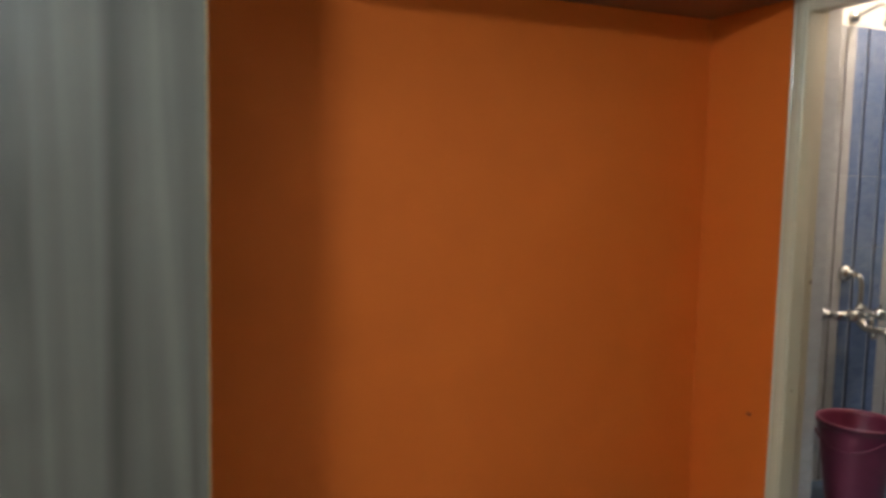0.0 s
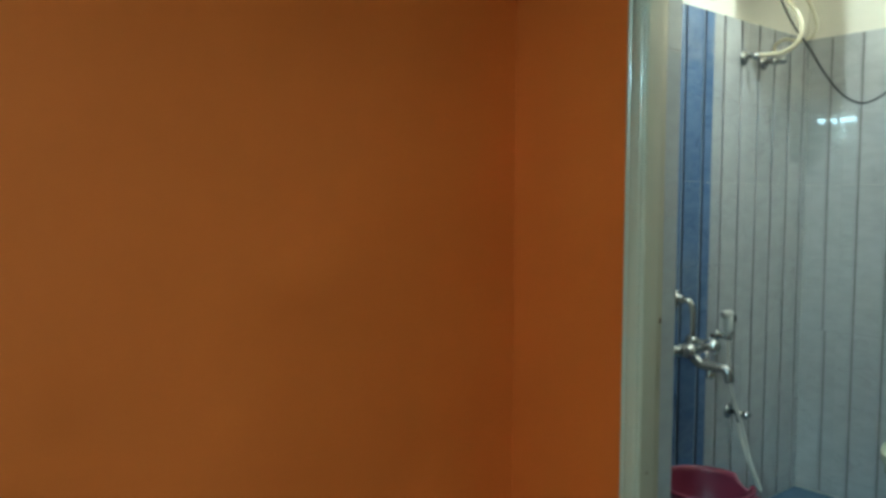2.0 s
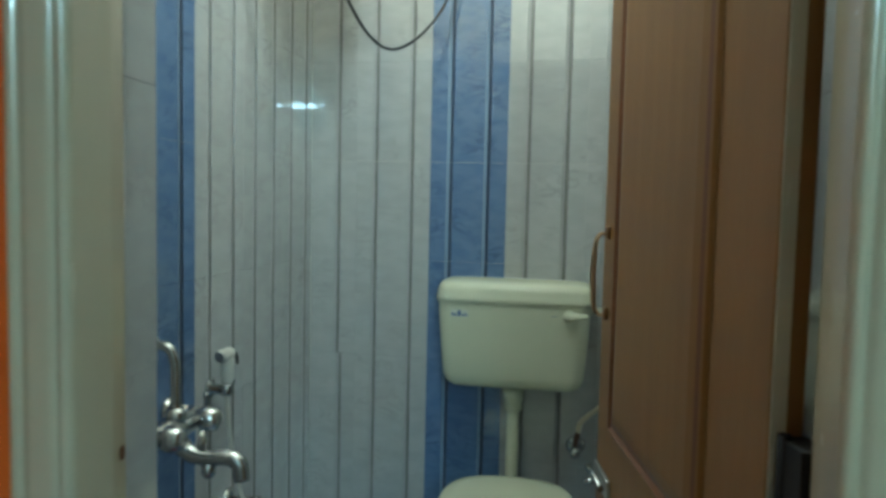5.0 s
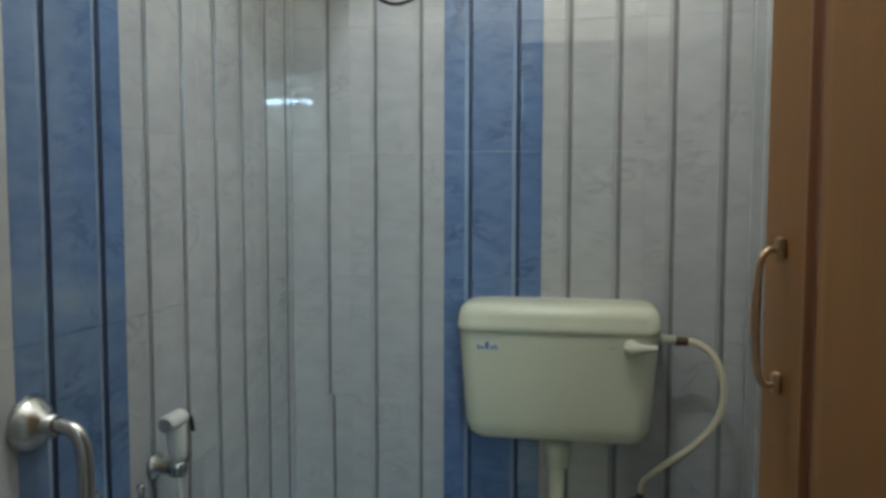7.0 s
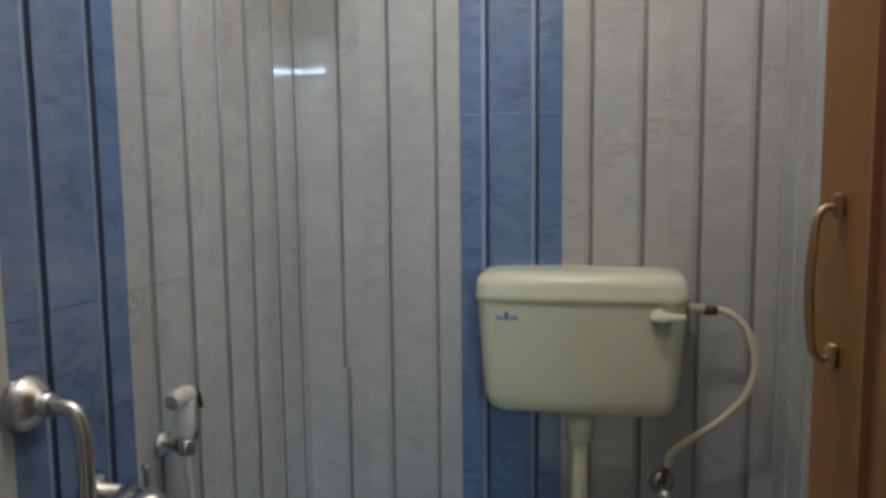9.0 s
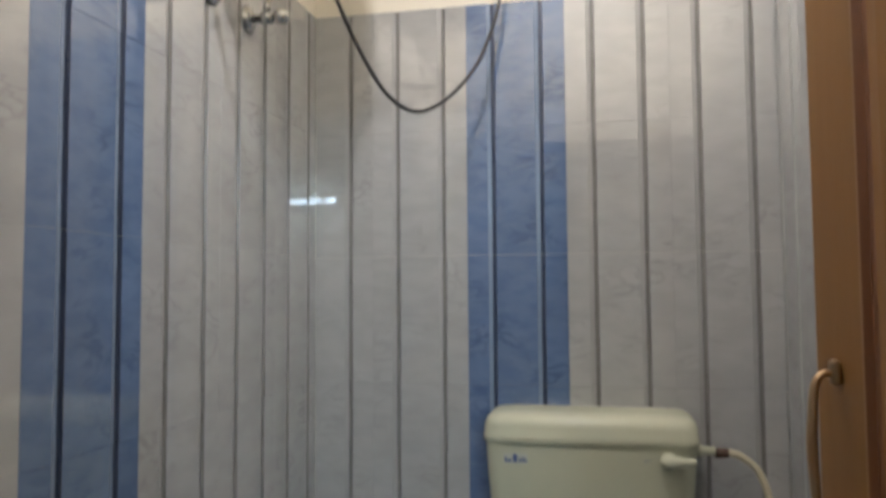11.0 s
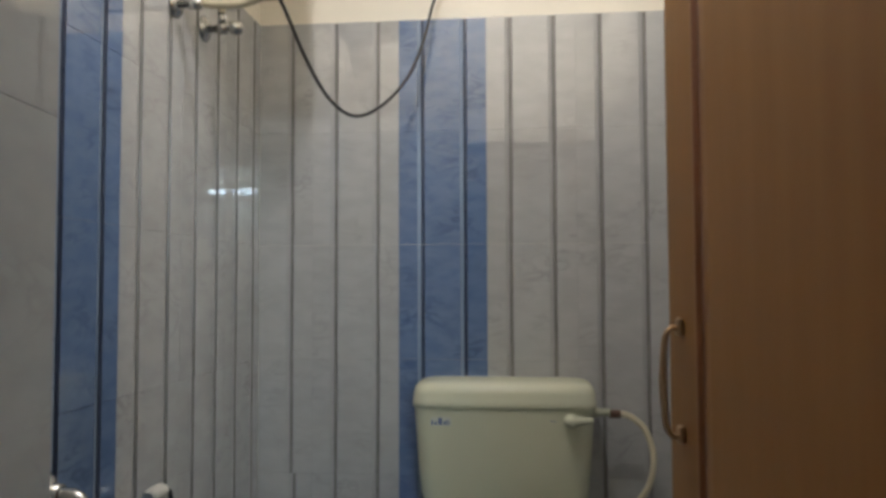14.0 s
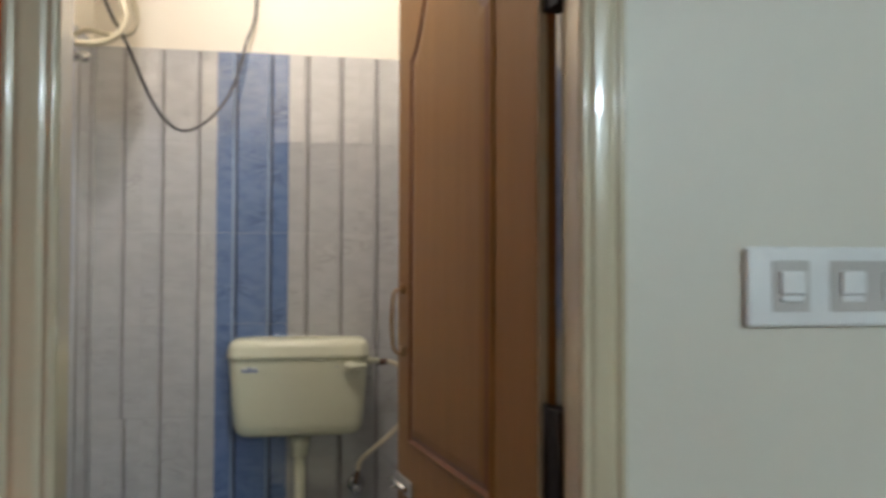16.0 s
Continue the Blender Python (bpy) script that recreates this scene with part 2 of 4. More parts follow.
def lathe(bm, profile, segs=28, axis="z", at=(0, 0, 0), mi=0, caps=True):
    """Turn a profile of (radius, height) round an axis through at."""
    rings = []
    for r, h in profile:
        ring = []
        for i in range(segs):
            a = 2 * math.pi * i / segs
            u, v = r * math.cos(a), r * math.sin(a)
            p = {"z": (u, v, h), "x": (h, u, v), "y": (v, h, u)}[axis]
            ring.append(bm.verts.new(Vector(p) + Vector(at)))
        rings.append(ring)
    for a, b in zip(rings, rings[1:]):
        for i in range(segs):
            f = bm.faces.new((a[i], a[(i + 1) % segs], b[(i + 1) % segs], b[i]))
            f.smooth, f.material_index = True, mi
    if caps:
        for ring, rad in ((rings[0], profile[0][0]), (rings[-1], profile[-1][0])):
            if rad > 1e-4:
                bm.faces.new(ring).material_index = mi
    return bm


def smooth_line(points, n=8):
    """Catmull-Rom through the points."""
    P = [Vector(p) for p in points]
    P = [P[0] * 2 - P[1]] + P + [P[-1] * 2 - P[-2]]
    out = []
    for i in range(1, len(P) - 2):
        a, b, c, d = P[i - 1:i + 3]
        for k in range(n):
            t = k / n
            out.append(0.5 * (2 * b + (c - a) * t + (2 * a - 5 * b + 4 * c - d) * t * t + (3 * b - a - 3 * c + d) * t ** 3))
    out.append(P[-2])
    return out


def tube(bm, points, radius, segs=10, n=8, mi=0):
    """A round bar along a smooth line; radius may be one number or one for each point."""
    line = smooth_line(points, n) if n > 1 else [Vector(p) for p in points]
    rad = radius if isinstance(radius, (list, tuple)) else [radius] * len(points)
    u = None
    rings = []
    for i, p in enumerate(line):
        d = (line[min(i + 1, len(line) - 1)] - line[max(i - 1, 0)]).normalized()
        if u is None:
            u = d.cross(Vector((0.31, 0.17, 0.93)))
            if u.length < 0.1:
                u = d.cross(Vector((1, 0, 0)))
        u = (u - d * u.dot(d)).normalized()
        v = d.cross(u)
        f = i / n if n > 1 else i
        k = min(int(f), len(rad) - 2)
        r = rad[k] + (rad[k + 1] - rad[k]) * (f - k)
        rings.append([bm.verts.new(p + r * (u * math.cos(2 * math.pi * j / segs) + v * math.sin(2 * math.pi * j / segs))) for j in range(segs)])
    for a, b in zip(rings, rings[1:]):
        for j in range(segs):
            f = bm.faces.new((a[j], a[(j + 1) % segs], b[(j + 1) % segs], b[j]))
            f.smooth, f.material_index = True, mi
    bm.faces.new(rings[0]).material_index = mi
    bm.faces.new(rings[-1]).material_index = mi
    return bm


def mesh_of(name, bm, *materials, smooth=False):
    bmesh.ops.recalc_face_normals(bm, faces=bm.faces[:])
    me = bpy.data.meshes.new(name)
    bm.to_mesh(me)
    bm.free()
    for m in materials:
        me.materials.append(m)
    if smooth:
        for p in me.polygons:
            p.use_smooth = True
    return me


def part(name, bm, material, parent=None, label=""):
    """Link a bmesh as one mesh object, under a thing or a part when parent is given."""
    ms = material if isinstance(material, (list, tuple)) else (material,)
    ob = new(name, mesh_of(name, bm, *ms))
    if parent:
        ob.parent = parent
        ob.matrix_parent_inverse = parent.matrix_basis.inverted()
    if label:
        ob["label"] = label
    return ob


def thing(name, label, category, at=(0, 0, 0), group="", kind=""):
    e = new(name)
    e.empty_display_size = 0.05
    e.location = at
    tagged(e, label, category, group, kind)
    return e


def B(lo, hi, bevel=0.0, seg=2):
    return box(bmesh.new(), lo, hi, bevel, seg)


def structure(name, bm, material, label, category):
    return tagged(part(name, bm, material), label, category, kind="structure")


# ---- large structure ----
T = 0.12
structure("floor", B((-T, HY - T, -0.12), (HX + T, T, -0.012)), M_GROUT, "concrete floor bed under the tiles", "floor")

structure("wall_hall_west", B((-T, HY, -0.012), (0, FRONT_OUT, CEIL)), M_ORANGE, "smooth bright orange painted hall wall", "wall")
structure("wall_bath_west", B((-T, FRONT_OUT, -0.012), (-0.010, T, CEIL)), M_CREAM_WALL, "cream painted bathroom wall above the tiles", "wall")
structure("wall_bath_north", B((-0.010, 0.010, -0.012), (BX + T, T, CEIL)), M_CREAM_WALL, "cream painted bathroom wall above the tiles", "wall")
structure("wall_bath_east", B((BX + 0.010, FRONT_IN, -0.012), (BX + T, 0.010, CEIL)), M_CREAM_WALL, "cream painted bathroom wall above the tiles", "wall")

# the wall with the doorway: orange on one side of the frame, pale on the other
bm = bmesh.new()
box(bm, (-0.010, FRONT_OUT, -0.012), (DOOR_L, FRONT_OUT + 0.06, CEIL))
structure("wall_doorway_inside", B((-0.010, FRONT_OUT + 0.0605, -0.012), (BACK_L, FRONT_IN, CEIL)), M_CREAM_WALL, "cream painted inner face beside the bathroom door", "wall")
structure("wall_doorway_orange", bm, (M_ORANGE,), "orange painted wall beside the bathroom door", "wall")
bm = bmesh.new()
box(bm, (DOOR_R, FRONT_OUT, -0.012), (HX, FRONT_IN, CEIL))
structure("wall_doorway_pale", bm, M_WHITE_WALL, "pale grey-white painted wall with a switch plate", "wall")
structure("wall_over_door", B((BACK_L + 0.0005, FRONT_OUT + 0.0605, DOOR_HEAD), (DOOR_R, FRONT_IN, CEIL)), M_CREAM_WALL, "cream painted inner face over the bathroom door", "wall")
structure("wall_over_door_hall", B((DOOR_L, FRONT_OUT, DOOR_HEAD), (DOOR_R, FRONT_OUT + 0.06, CEIL)), M_WHITE_WALL, "pale painted hall wall over the bathroom door", "wall")
structure("wall_hall_east", B((HX, HY, -0.012), (HX + T, FRONT_IN, CEIL)), M_WHITE_WALL, "pale painted hall wall", "wall")
structure("wall_hall_south", B((0, HY - T, -0.012), (HX, HY, CEIL)), M_WHITE_WALL, "pale painted hall wall carrying the tube light", "wall")
structure("ceiling", B((-T, HY - T, CEIL), (HX + T, T, CEIL + T)), M_CEIL, "plain white painted ceiling", "ceiling")
structure("loft_slab", B((0.0, -3.84, LOFT_Z), (0.62, FRONT_OUT, LOFT_Z + 0.09), 0.006), M_LOFT, "dark brown painted storage loft slab under the ceiling", "loft slab")


# ---- things: the doorway ----
def door_frame():
    fr = thing("door_frame", "glossy cream enamel painted door frame with moulded edges", "door frame", (0.80, -1.83, 0), kind="structure")
    y0 = -1.885
    # plan profiles from the wall side inwards: fat front bead, gently domed face, inner bead, then the rebate
    face = [(0.0, 0.019), (0.0, 0.007), (0.003, 0.002), (0.008, 0.0), (0.013, 0.002), (0.016, 0.006), (0.018, 0.0026), (0.026, 0.0021), (0.034, 0.0019), (0.042, 0.0021),
            (0.049, 0.0026), (0.051, 0.006), (0.054, 0.002), (0.058, 0.0), (0.062, 0.001), (0.0645, 0.004), (0.066, 0.009), (0.066, 0.068)]
    left = face[:-1] + [(0.060, 0.072), (0.033, 0.090), (0.021, 0.151), (-0.002, 0.151), (-0.002, 0.0805), (0.0, 0.0805)]
    right = face + [(0.050, 0.070), (0.050, 0.125), (0.0, 0.125)]
    for name, xa, s, prof in (("jamb", DOOR_L, 1, left), ("jamb", DOOR_R, -1, right)):
        bm = bmesh.new()
        lo = [bm.verts.new((xa + s * px, y0 + py, 0.0)) for px, py in prof]
        hi = [bm.verts.new((xa + s * px, y0 + py, DOOR_HEAD - 0.002)) for px, py in prof]
        n = len(prof)
        for i in range(n):
            f = bm.faces.new((lo[i], lo[(i + 1) % n], hi[(i + 1) % n], hi[i]))
            f.smooth = 0 < i < 16
        for ring in (lo, hi):
            bm.faces.new([bm.verts.new(v.co) for v in ring])
        part(name, bm, M_FRAME, fr)
    bm = bmesh.new()
    box(bm, (0.4885, y0 + 0.003, DOOR_HEAD - 0.065), (1.1235, y0 + 0.067, DOOR_HEAD - 0.002), 0.006)
    box(bm, (0.4585, y0 + 0.0905, DOOR_HEAD - 0.045), (1.139, y0 + 0.125, DOOR_HEAD - 0.003), 0.003)
    part("head", bm, M_FRAME, fr)
    # chipped paint low on the jamb
    for z, x, y, r in ((1.007, 0.4452, -1.745, 0.006), (0.62, 0.4877, -1.85, 0.003)):
        bm = bmesh.new()
        lathe(bm, [(r * 0.4, 0.0), (r, 0.0012), (r * 0.8, 0.0020), (0.0005, 0.0024)], 9, "x", (x, y, z))
        for v in bm.verts:
            v.co.z = z + (v.co.z - z) * 1.5
        part("paint_chip", bm, M_CHIP, fr, "chipped brown spot in the paint")
    return fr


door_frame()


def bath_door():
    """The moulded leaf stands open into the bath, against the side wall."""
    hinge, free = Vector((1.100, -1.771)), Vector((0.967, -1.095))
    w = (free - hinge).length
    ang = math.atan2(free.y - hinge.y, free.x - hinge.x)
    leaf = thing("bathroom_door", "brown moulded panel door standing open into the bathroom", "door", (hinge.x, hinge.y, 0.0))
    leaf.rotation_euler = (0, 0, ang)
    bpy.context.view_layer.update()
    # local: x along the leaf, +y faces the opening, z up
    h0, h1, th = 0.02, 1.955, 0.032

    def put(name, bm, material, parent=leaf, label=""):
        ob = new(name, mesh_of(name, bm, *(material if isinstance(material, (list, tuple)) else (material,))))
        ob.parent = parent
        if label:
            ob["label"] = label
        return ob

    slab = put("slab", B((0, -th, h0), (w, 0, h1), 0.003), M_DOOR)

    put("edge_strip", B((-0.0022, -0.015, h0), (-0.0002, -0.001, h1)), M_FRAME, leaf, "cream edge strip on the hinge side")

    def outline(zb, zt, arch_t, arch_b):
        xa, xb = 0.150, w - 0.090
        n = 22
        pts = [(xa, zb)]
        for i in range(n + 1):
            u = i / n
            e = min(1.0, min(u, 1 - u) / 0.36)
            pts.append((xa + (xb - xa) * u, zt + arch_t * (3 * e * e - 2 * e ** 3)))
        for i in range(n + 1):
            u = 1 - i / n
            pts.append((xa + (xb - xa) * u, zb - arch_b * (math.sin(math.pi * u) ** 1.6)))
        return pts[1:]

    def ring(pts, inset):
        c = Vector((sum(p[0] for p in pts) / len(pts), sum(p[1] for p in pts) / len(pts)))
        ex = max(abs(p[0] - c.x) for p in pts)
        ez = max(abs(p[1] - c.y) for p in pts)
        return [(c.x + (p[0] - c.x) * (1 - inset / ex), c.y + (p[1] - c.y) * (1 - inset / ez)) for p in pts]

    for zb, zt, at, ab, lab in ((0.90, 1.745, 0.17, -0.0, "raised upper panel with an arched top"), (0.24, 0.74, 0.06, 0.0, "raised lower panel with an arched top")):
        pts = outline(zb, zt, at, ab)
        bm = bmesh.new()
        loops = []
        for inset, y in ((0.0, 0.0005), (0.006, 0.005), (0.012, 0.006), (0.020, 0.0012), (0.032, 0.0035), (0.050, 0.0060)):
            loops.append([bm.verts.new((x, y, z)) for x, z in ring(pts, inset)])
        for k, (a, b) in enumerate(zip(loops, loops[1:])):
            for i in range(len(a)):
                f = bm.faces.new((a[i], a[(i + 1) % len(a)], b[(i + 1) % len(a)], b[i]))
                # recessed faces take the darker brown as painted-in shade
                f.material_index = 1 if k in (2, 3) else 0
        bm.faces.new(loops[-1])
        put("panel", bm, (M_DOOR, M_DOOR_SHADE), leaf, lab)
    # pull handle
    hx = w - 0.046
    zt, zb = 1.236, 1.096
    bm = bmesh.new()
    tube(bm, [(hx, 0.008, zt), (hx, 0.016, zt), (hx, 0.024, zt - 0.012), (hx, 0.027, zt - 0.045), (hx, 0.028, (zt + zb) / 2), (hx, 0.027, zb + 0.045), (hx, 0.024, zb + 0.012), (hx, 0.016, zb), (hx, 0.008, zb)],
         [0.0034, 0.0034, 0.0042, 0.005, 0.0054, 0.005, 0.0042, 0.0034, 0.0034], segs=10, n=6)
    handle = put("handle", bm, M_BRASS, leaf, "gold-coloured curved pull handle")
    for z in (zt, zb):
        bm = bmesh.new()
        box(bm, (hx - 0.007, 0.0005, z - 0.010), (hx + 0.007, 0.009, z + 0.014), 0.004)
        put("foot", bm, M_BRASS, handle)
    # tower bolt low on the leaf
    bm = bmesh.new()
    box(bm, (w - 0.115, 0.0005, 0.79), (w - 0.005, 0.006, 0.825), 0.002)
    bolt = put("bolt_plate", bm, M_STEEL, leaf, "small steel tower bolt")
    bm = bmesh.new()
    tube(bm, [(w - 0.105, 0.014, 0.808), (w - 0.03, 0.014, 0.808), (w + 0.004, 0.014, 0.808)], 0.006, 10, 1)
    tube(bm, [(w - 0.06, 0.014, 0.808), (w - 0.06, 0.034, 0.803)], 0.004, 8, 1)
    put("bolt_rod", bm, M_CHROME, bolt)
    for z in (1.73, 1.018, 0.30):
        bm = bmesh.new()
        box(bm, (-0.046, -0.034, z - 0.074), (-0.0024, -0.008, z + 0.070), 0.001)
        lathe(bm, [(0.006, z - 0.074), (0.006, z + 0.074)], 14, "z", (-0.010, -0.010, 0))
        put("hinge", bm, M_HINGE, leaf, "black steel butt hinge")
    return leaf


bath_door()

# switch plate on the pale wall
SX = 1.361
sw = thing("switch_plate", "white modular switch plate with grey bezels on the wall", "switch plate", (SX + 0.14, FRONT_OUT, 1.26))
part("plate", B((SX, FRONT_OUT - 0.014, 1.206), (SX + 0.285, FRONT_OUT, 1.316), 0.006, 3), M_WHITE_PL, sw)
for x, wide, rockers in ((SX + 0.037, 0.055, (0.009,)), (SX + 0.123, 0.132, (0.014, 0.080))):
    bez = part("bezel", B((x, FRONT_OUT - 0.0160, 1.227), (x + wide, FRONT_OUT - 0.0135, 1.297), 0.001), M_GREY_PL, sw, "grey module bezel")
    for dx in rockers:
        bm = bmesh.new()
        box(bm, (x + dx, FRONT_OUT - 0.022, 1.250), (x + dx + 0.037, FRONT_OUT - 0.0158, 1.283), 0.003)
        box(bm, (x + dx + 0.001, FRONT_OUT - 0.0195, 1.240), (x + dx + 0.036, FRONT_OUT - 0.0158, 1.249), 0.002)
        part("rocker", bm, M_WHITE_PL, bez, "white rocker switch")

# chipped mark on the orange wall
bm = bmesh.new()
lathe(bm, [(0.0005, 0), (0.011, 0.0004), (0.010, 0.002), (0.002, 0.003)], 9, "y", (0, 0, 0))
for v in bm.verts:
    v.co = Vector((v.co.x * (1.0 + 0.3 * math.sin(v.co.z * 900)) + 0.31, -v.co.y + FRONT_OUT - 0.0005, v.co.z * 0.55 + 0.483))
tagged(part("wall_mark", bm, M_MARK), "dark scuffed chip in the orange paint", "wall mark")

# wardrobe in the hall
wd = thing("wardrobe", "tall wardrobe in grey wood-grain laminate with tan edging", "wardrobe", (0.34, -4.5, 0))
WX, WY = 0.56, -3.868
part("carcass", B((0.004, -5.0, 0.06), (WX - 0.022, WY, 2.009), 0.002), M_LAMINATE, wd)
part("plinth", B((0.02, -4.99, 0.0), (WX - 0.06, WY - 0.01, 0.059)), M_BLACK, wd)
for i in range(2):
    a = WY - 0.001 - 0.51 * (i + 1)
    dr = part("door", B((WX - 0.0215, a, 0.07), (WX - 0.0012, a + 0.504, 2.0), 0.002), M_LAMINATE, wd)
    for yy in (a - 0.0015, a + 0.504):
        part("edge_band", B((WX - 0.0215, yy, 0.07), (WX - 0.0008, yy + 0.0025, 2.0)), M_EDGEBAND, dr, "tan plastic edge band")

# tube light on the south wall
tl = thing("tube_light", "white batten with a glowing cool white tube", "tube light", (2.06, HY, TUBE_AT[2]))
part("batten", B((TUBE_AT[0] - 0.02, HY, TUBE_AT[2] - 0.03), (TUBE_AT[0] + 0.52, HY + 0.045, TUBE_AT[2] + 0.03), 0.006), M_WHITE_PL, tl)
bm = bmesh.new()
lathe(bm, [(0.024, 0.0), (0.024, 0.5)], 18, "x", (TUBE_AT[0], HY + 0.085, TUBE_AT[2]))
part("tube", bm, M_TUBE, tl, "glowing fluorescent tube")
for x in (TUBE_AT[0] - 0.012, TUBE_AT[0] + 0.5005):
    part("end_holder", B((x, HY + 0.045, TUBE_AT[2] - 0.027), (x + 0.0115, HY + 0.112, TUBE_AT[2] + 0.027), 0.002), M_WHITE_PL, tl)

# ---- things: the bathroom ----
# bulb hanging in the middle of the bathroom
def pendant_bulb():
    x, y, z = BULB_AT
    bl = thing("bulb_lamp", "round glowing bulb in a white holder on a short ceiling cord", "bulb lamp", (x, y, CEIL))
    bm = bmesh.new()
    lathe(bm, [(0.045, 0.0), (0.045, -0.012), (0.030, -0.026), (0.006, -0.030)], 20, "z", (x, y, CEIL))
    part("ceiling_rose", bm, M_WHITE_PL, bl)
    bm = bmesh.new()
    tube(bm, [(x, y, CEIL - 0.028), (x, y, z + 0.09)], 0.003, 8, 1)
    part("cord", bm, M_WHITE_PL, bl)
    bm = bmesh.new()
    lathe(bm, [(0.006, 0.092), (0.020, 0.086), (0.024, 0.060), (0.021, 0.034)], 20, "z", (x, y, z))
    part("holder", bm, M_WHITE_PL, bl)
    bm = bmesh.new()
    turn = [math.pi * (0.18 + 0.82 * k / 10) for k in range(11)]
    lathe(bm, [(0.013, 0.0335)] + [(max(0.0004, 0.024 * math.sin(a)), 0.010 + 0.024 * math.cos(a)) for a in turn], 20, "z", (x, y, z))
    part("bulb", bm, M_BULB, bl, "glowing warm white bulb")


pendant_bulb()


def rounded_box_rows(bm, rows, seg=6):
    """Stack rounded rectangles: rows of (z, x0, x1, y0, y1, corner radius)."""
    rings = []
    for z, x0, x1, y0, y1, r in rows:
        ring = []
        for cx, cy, a0 in ((x1 - r, y1 - r, 0), (x0 + r, y1 - r, 90), (x0 + r, y0 + r, 180), (x1 - r, y0 + r, 270)):
            for i in range(seg + 1):
                a = radians(a0 + 90 * i / seg)
                ring.append(bm.verts.new((cx + r * math.cos(a), cy + r * math.sin(a), z)))
        rings.append(ring)
    n = len(rings[0])
    for a, b in zip(rings, rings[1:]):
        for i in range(n):
            f = bm.faces.new((a[i], a[(i + 1) % n], b[(i + 1) % n], b[i]))
            f.smooth = True
    bm.faces.new(rings[0])
    bm.faces.new(rings[-1])
    return bm


def cistern():
    tk = thing("cistern", "ivory plastic low-level toilet cistern hung on the tiled wall", "cistern", (0.73, -0.01, 0.70))
    fit_m = Matrix.Translation((0.0005, 0, 0.007)) @ Matrix.Diagonal((0.985, 1.13, 1, 1))

    def cpart(name, bm, material, parent, label=""):
        bmesh.ops.transform(bm, matrix=fit_m, verts=bm.verts)
        return part(name, bm, material, parent, label)

    bm = bmesh.new()
    rows = [(0.692, 0.545, 0.915, -0.118, -0.006, 0.030), (0.696, 0.527, 0.933, -0.130, -0.006, 0.036), (0.708, 0.512, 0.948, -0.140, -0.006, 0.040),
            (0.735, 0.504, 0.956, -0.146, -0.006, 0.040), (0.80, 0.499, 0.961, -0.150, -0.006, 0.040), (0.90, 0.492, 0.968, -0.155, -0.006, 0.040), (0.960, 0.4885, 0.9715, -0.1568, -0.006, 0.040), (0.974, 0.488, 0.972, -0.157, -0.006, 0.040)]
    body = cpart("body", rounded_box_rows(bm, rows), M_IVORY, tk)
    bm = bmesh.new()
    rows = [(0.962, 0.486, 0.974, -0.159, -0.004, 0.042), (0.966, 0.483, 0.977, -0.162, -0.004, 0.044), (0.978, 0.483, 0.977, -0.162, -0.004, 0.044), (0.983, 0.485, 0.975, -0.160, -0.004, 0.042),
            (1.000, 0.486, 0.974, -0.159, -0.004, 0.042), (1.014, 0.490, 0.970, -0.155, -0.004, 0.042), (1.022, 0.497, 0.963, -0.148, -0.006, 0.040), (1.027, 0.508, 0.952, -0.137, -0.012, 0.035), (1.030, 0.56, 0.90, -0.10, -0.03, 0.02)]
    cpart("lid", rounded_box_rows(bm, rows), M_IVORY, tk)
    bm = bmesh.new()
    lathe(bm, [(0.017, 0.0), (0.019, -0.004), (0.019, -0.010), (0.016, -0.017), (0.004, -0.020)], 24, "y", (0.906, -0.155, 0.936))
    tube(bm, [(0.890, -0.168, 0.936), (0.898, -0.171, 0.936), (0.908, -0.173, 0.936), (0.922, -0.174, 0.937), (0.940, -0.174, 0.938), (0.962, -0.173, 0.939)], [0.006, 0.012, 0.016, 0.013, 0.0085, 0.0075], 14, 5)
    cpart("flush_lever", bm, M_IVORY, tk)
    bm = bmesh.new()
    box(bm, (0.536, -0.1562, 0.917), (0.591, -0.1550, 0.941), 0.0003)
    badge = cpart("badge", bm, M_BADGE, tk, "small pale badge with blue print")
    bm = bmesh.new()
    for i, (x, wd_, h) in enumerate(((0.538, 0.005, 0.011), (0.546, 0.007, 0.008), (0.557, 0.010, 0.018), (0.571, 0.006, 0.009), (0.580, 0.004, 0.013), (0.586, 0.003, 0.007))):
        box(bm, (x, -0.1567, 0.920), (x + wd_, -0.1561, 0.920 + h))
    cpart("print_bars", bm, M_INK, badge)
    cpart("print_bar", B((0.851, -0.1560, 0.932), (0.868, -0.1552, 0.936)), M_INK, tk, "small dark printed mark")
    bm = bmesh.new()
    lathe(bm, [(0.014, 0.0), (0.014, 0.016), (0.0105, 0.018), (0.0105, 0.0462)], 16, "x", (0.969, -0.085, 0.945))
    cpart("inlet_nut", bm, M_IVORY, tk)
    return tk


cistern()

# flush pipe from cistern to pan
fp = thing("flush_pipe", "ivory plastic flush pipe running down from the cistern", "pipe", (0.722, -0.088, 0.44))
bm = bmesh.new()
tube(bm, [(0.722, -0.088, 0.668), (0.722, -0.088, 0.58), (0.722, -0.088, 0.42), (0.722, -0.098, 0.355), (0.724, -0.13, 0.325), (0.728, -0.176, 0.318)], 0.0205, 16, 5)
part("pipe", bm, M_IVORY, fp)
bm = bmesh.new()
lathe(bm, [(0.025, 0.618), (0.030, 0.622), (0.030, 0.650), (0.034, 0.654), (0.034, 0.6915), (0.026, 0.6915)], 20, "z", (0.722, -0.088, 0))
part("coupling", bm, M_IVORY, fp)


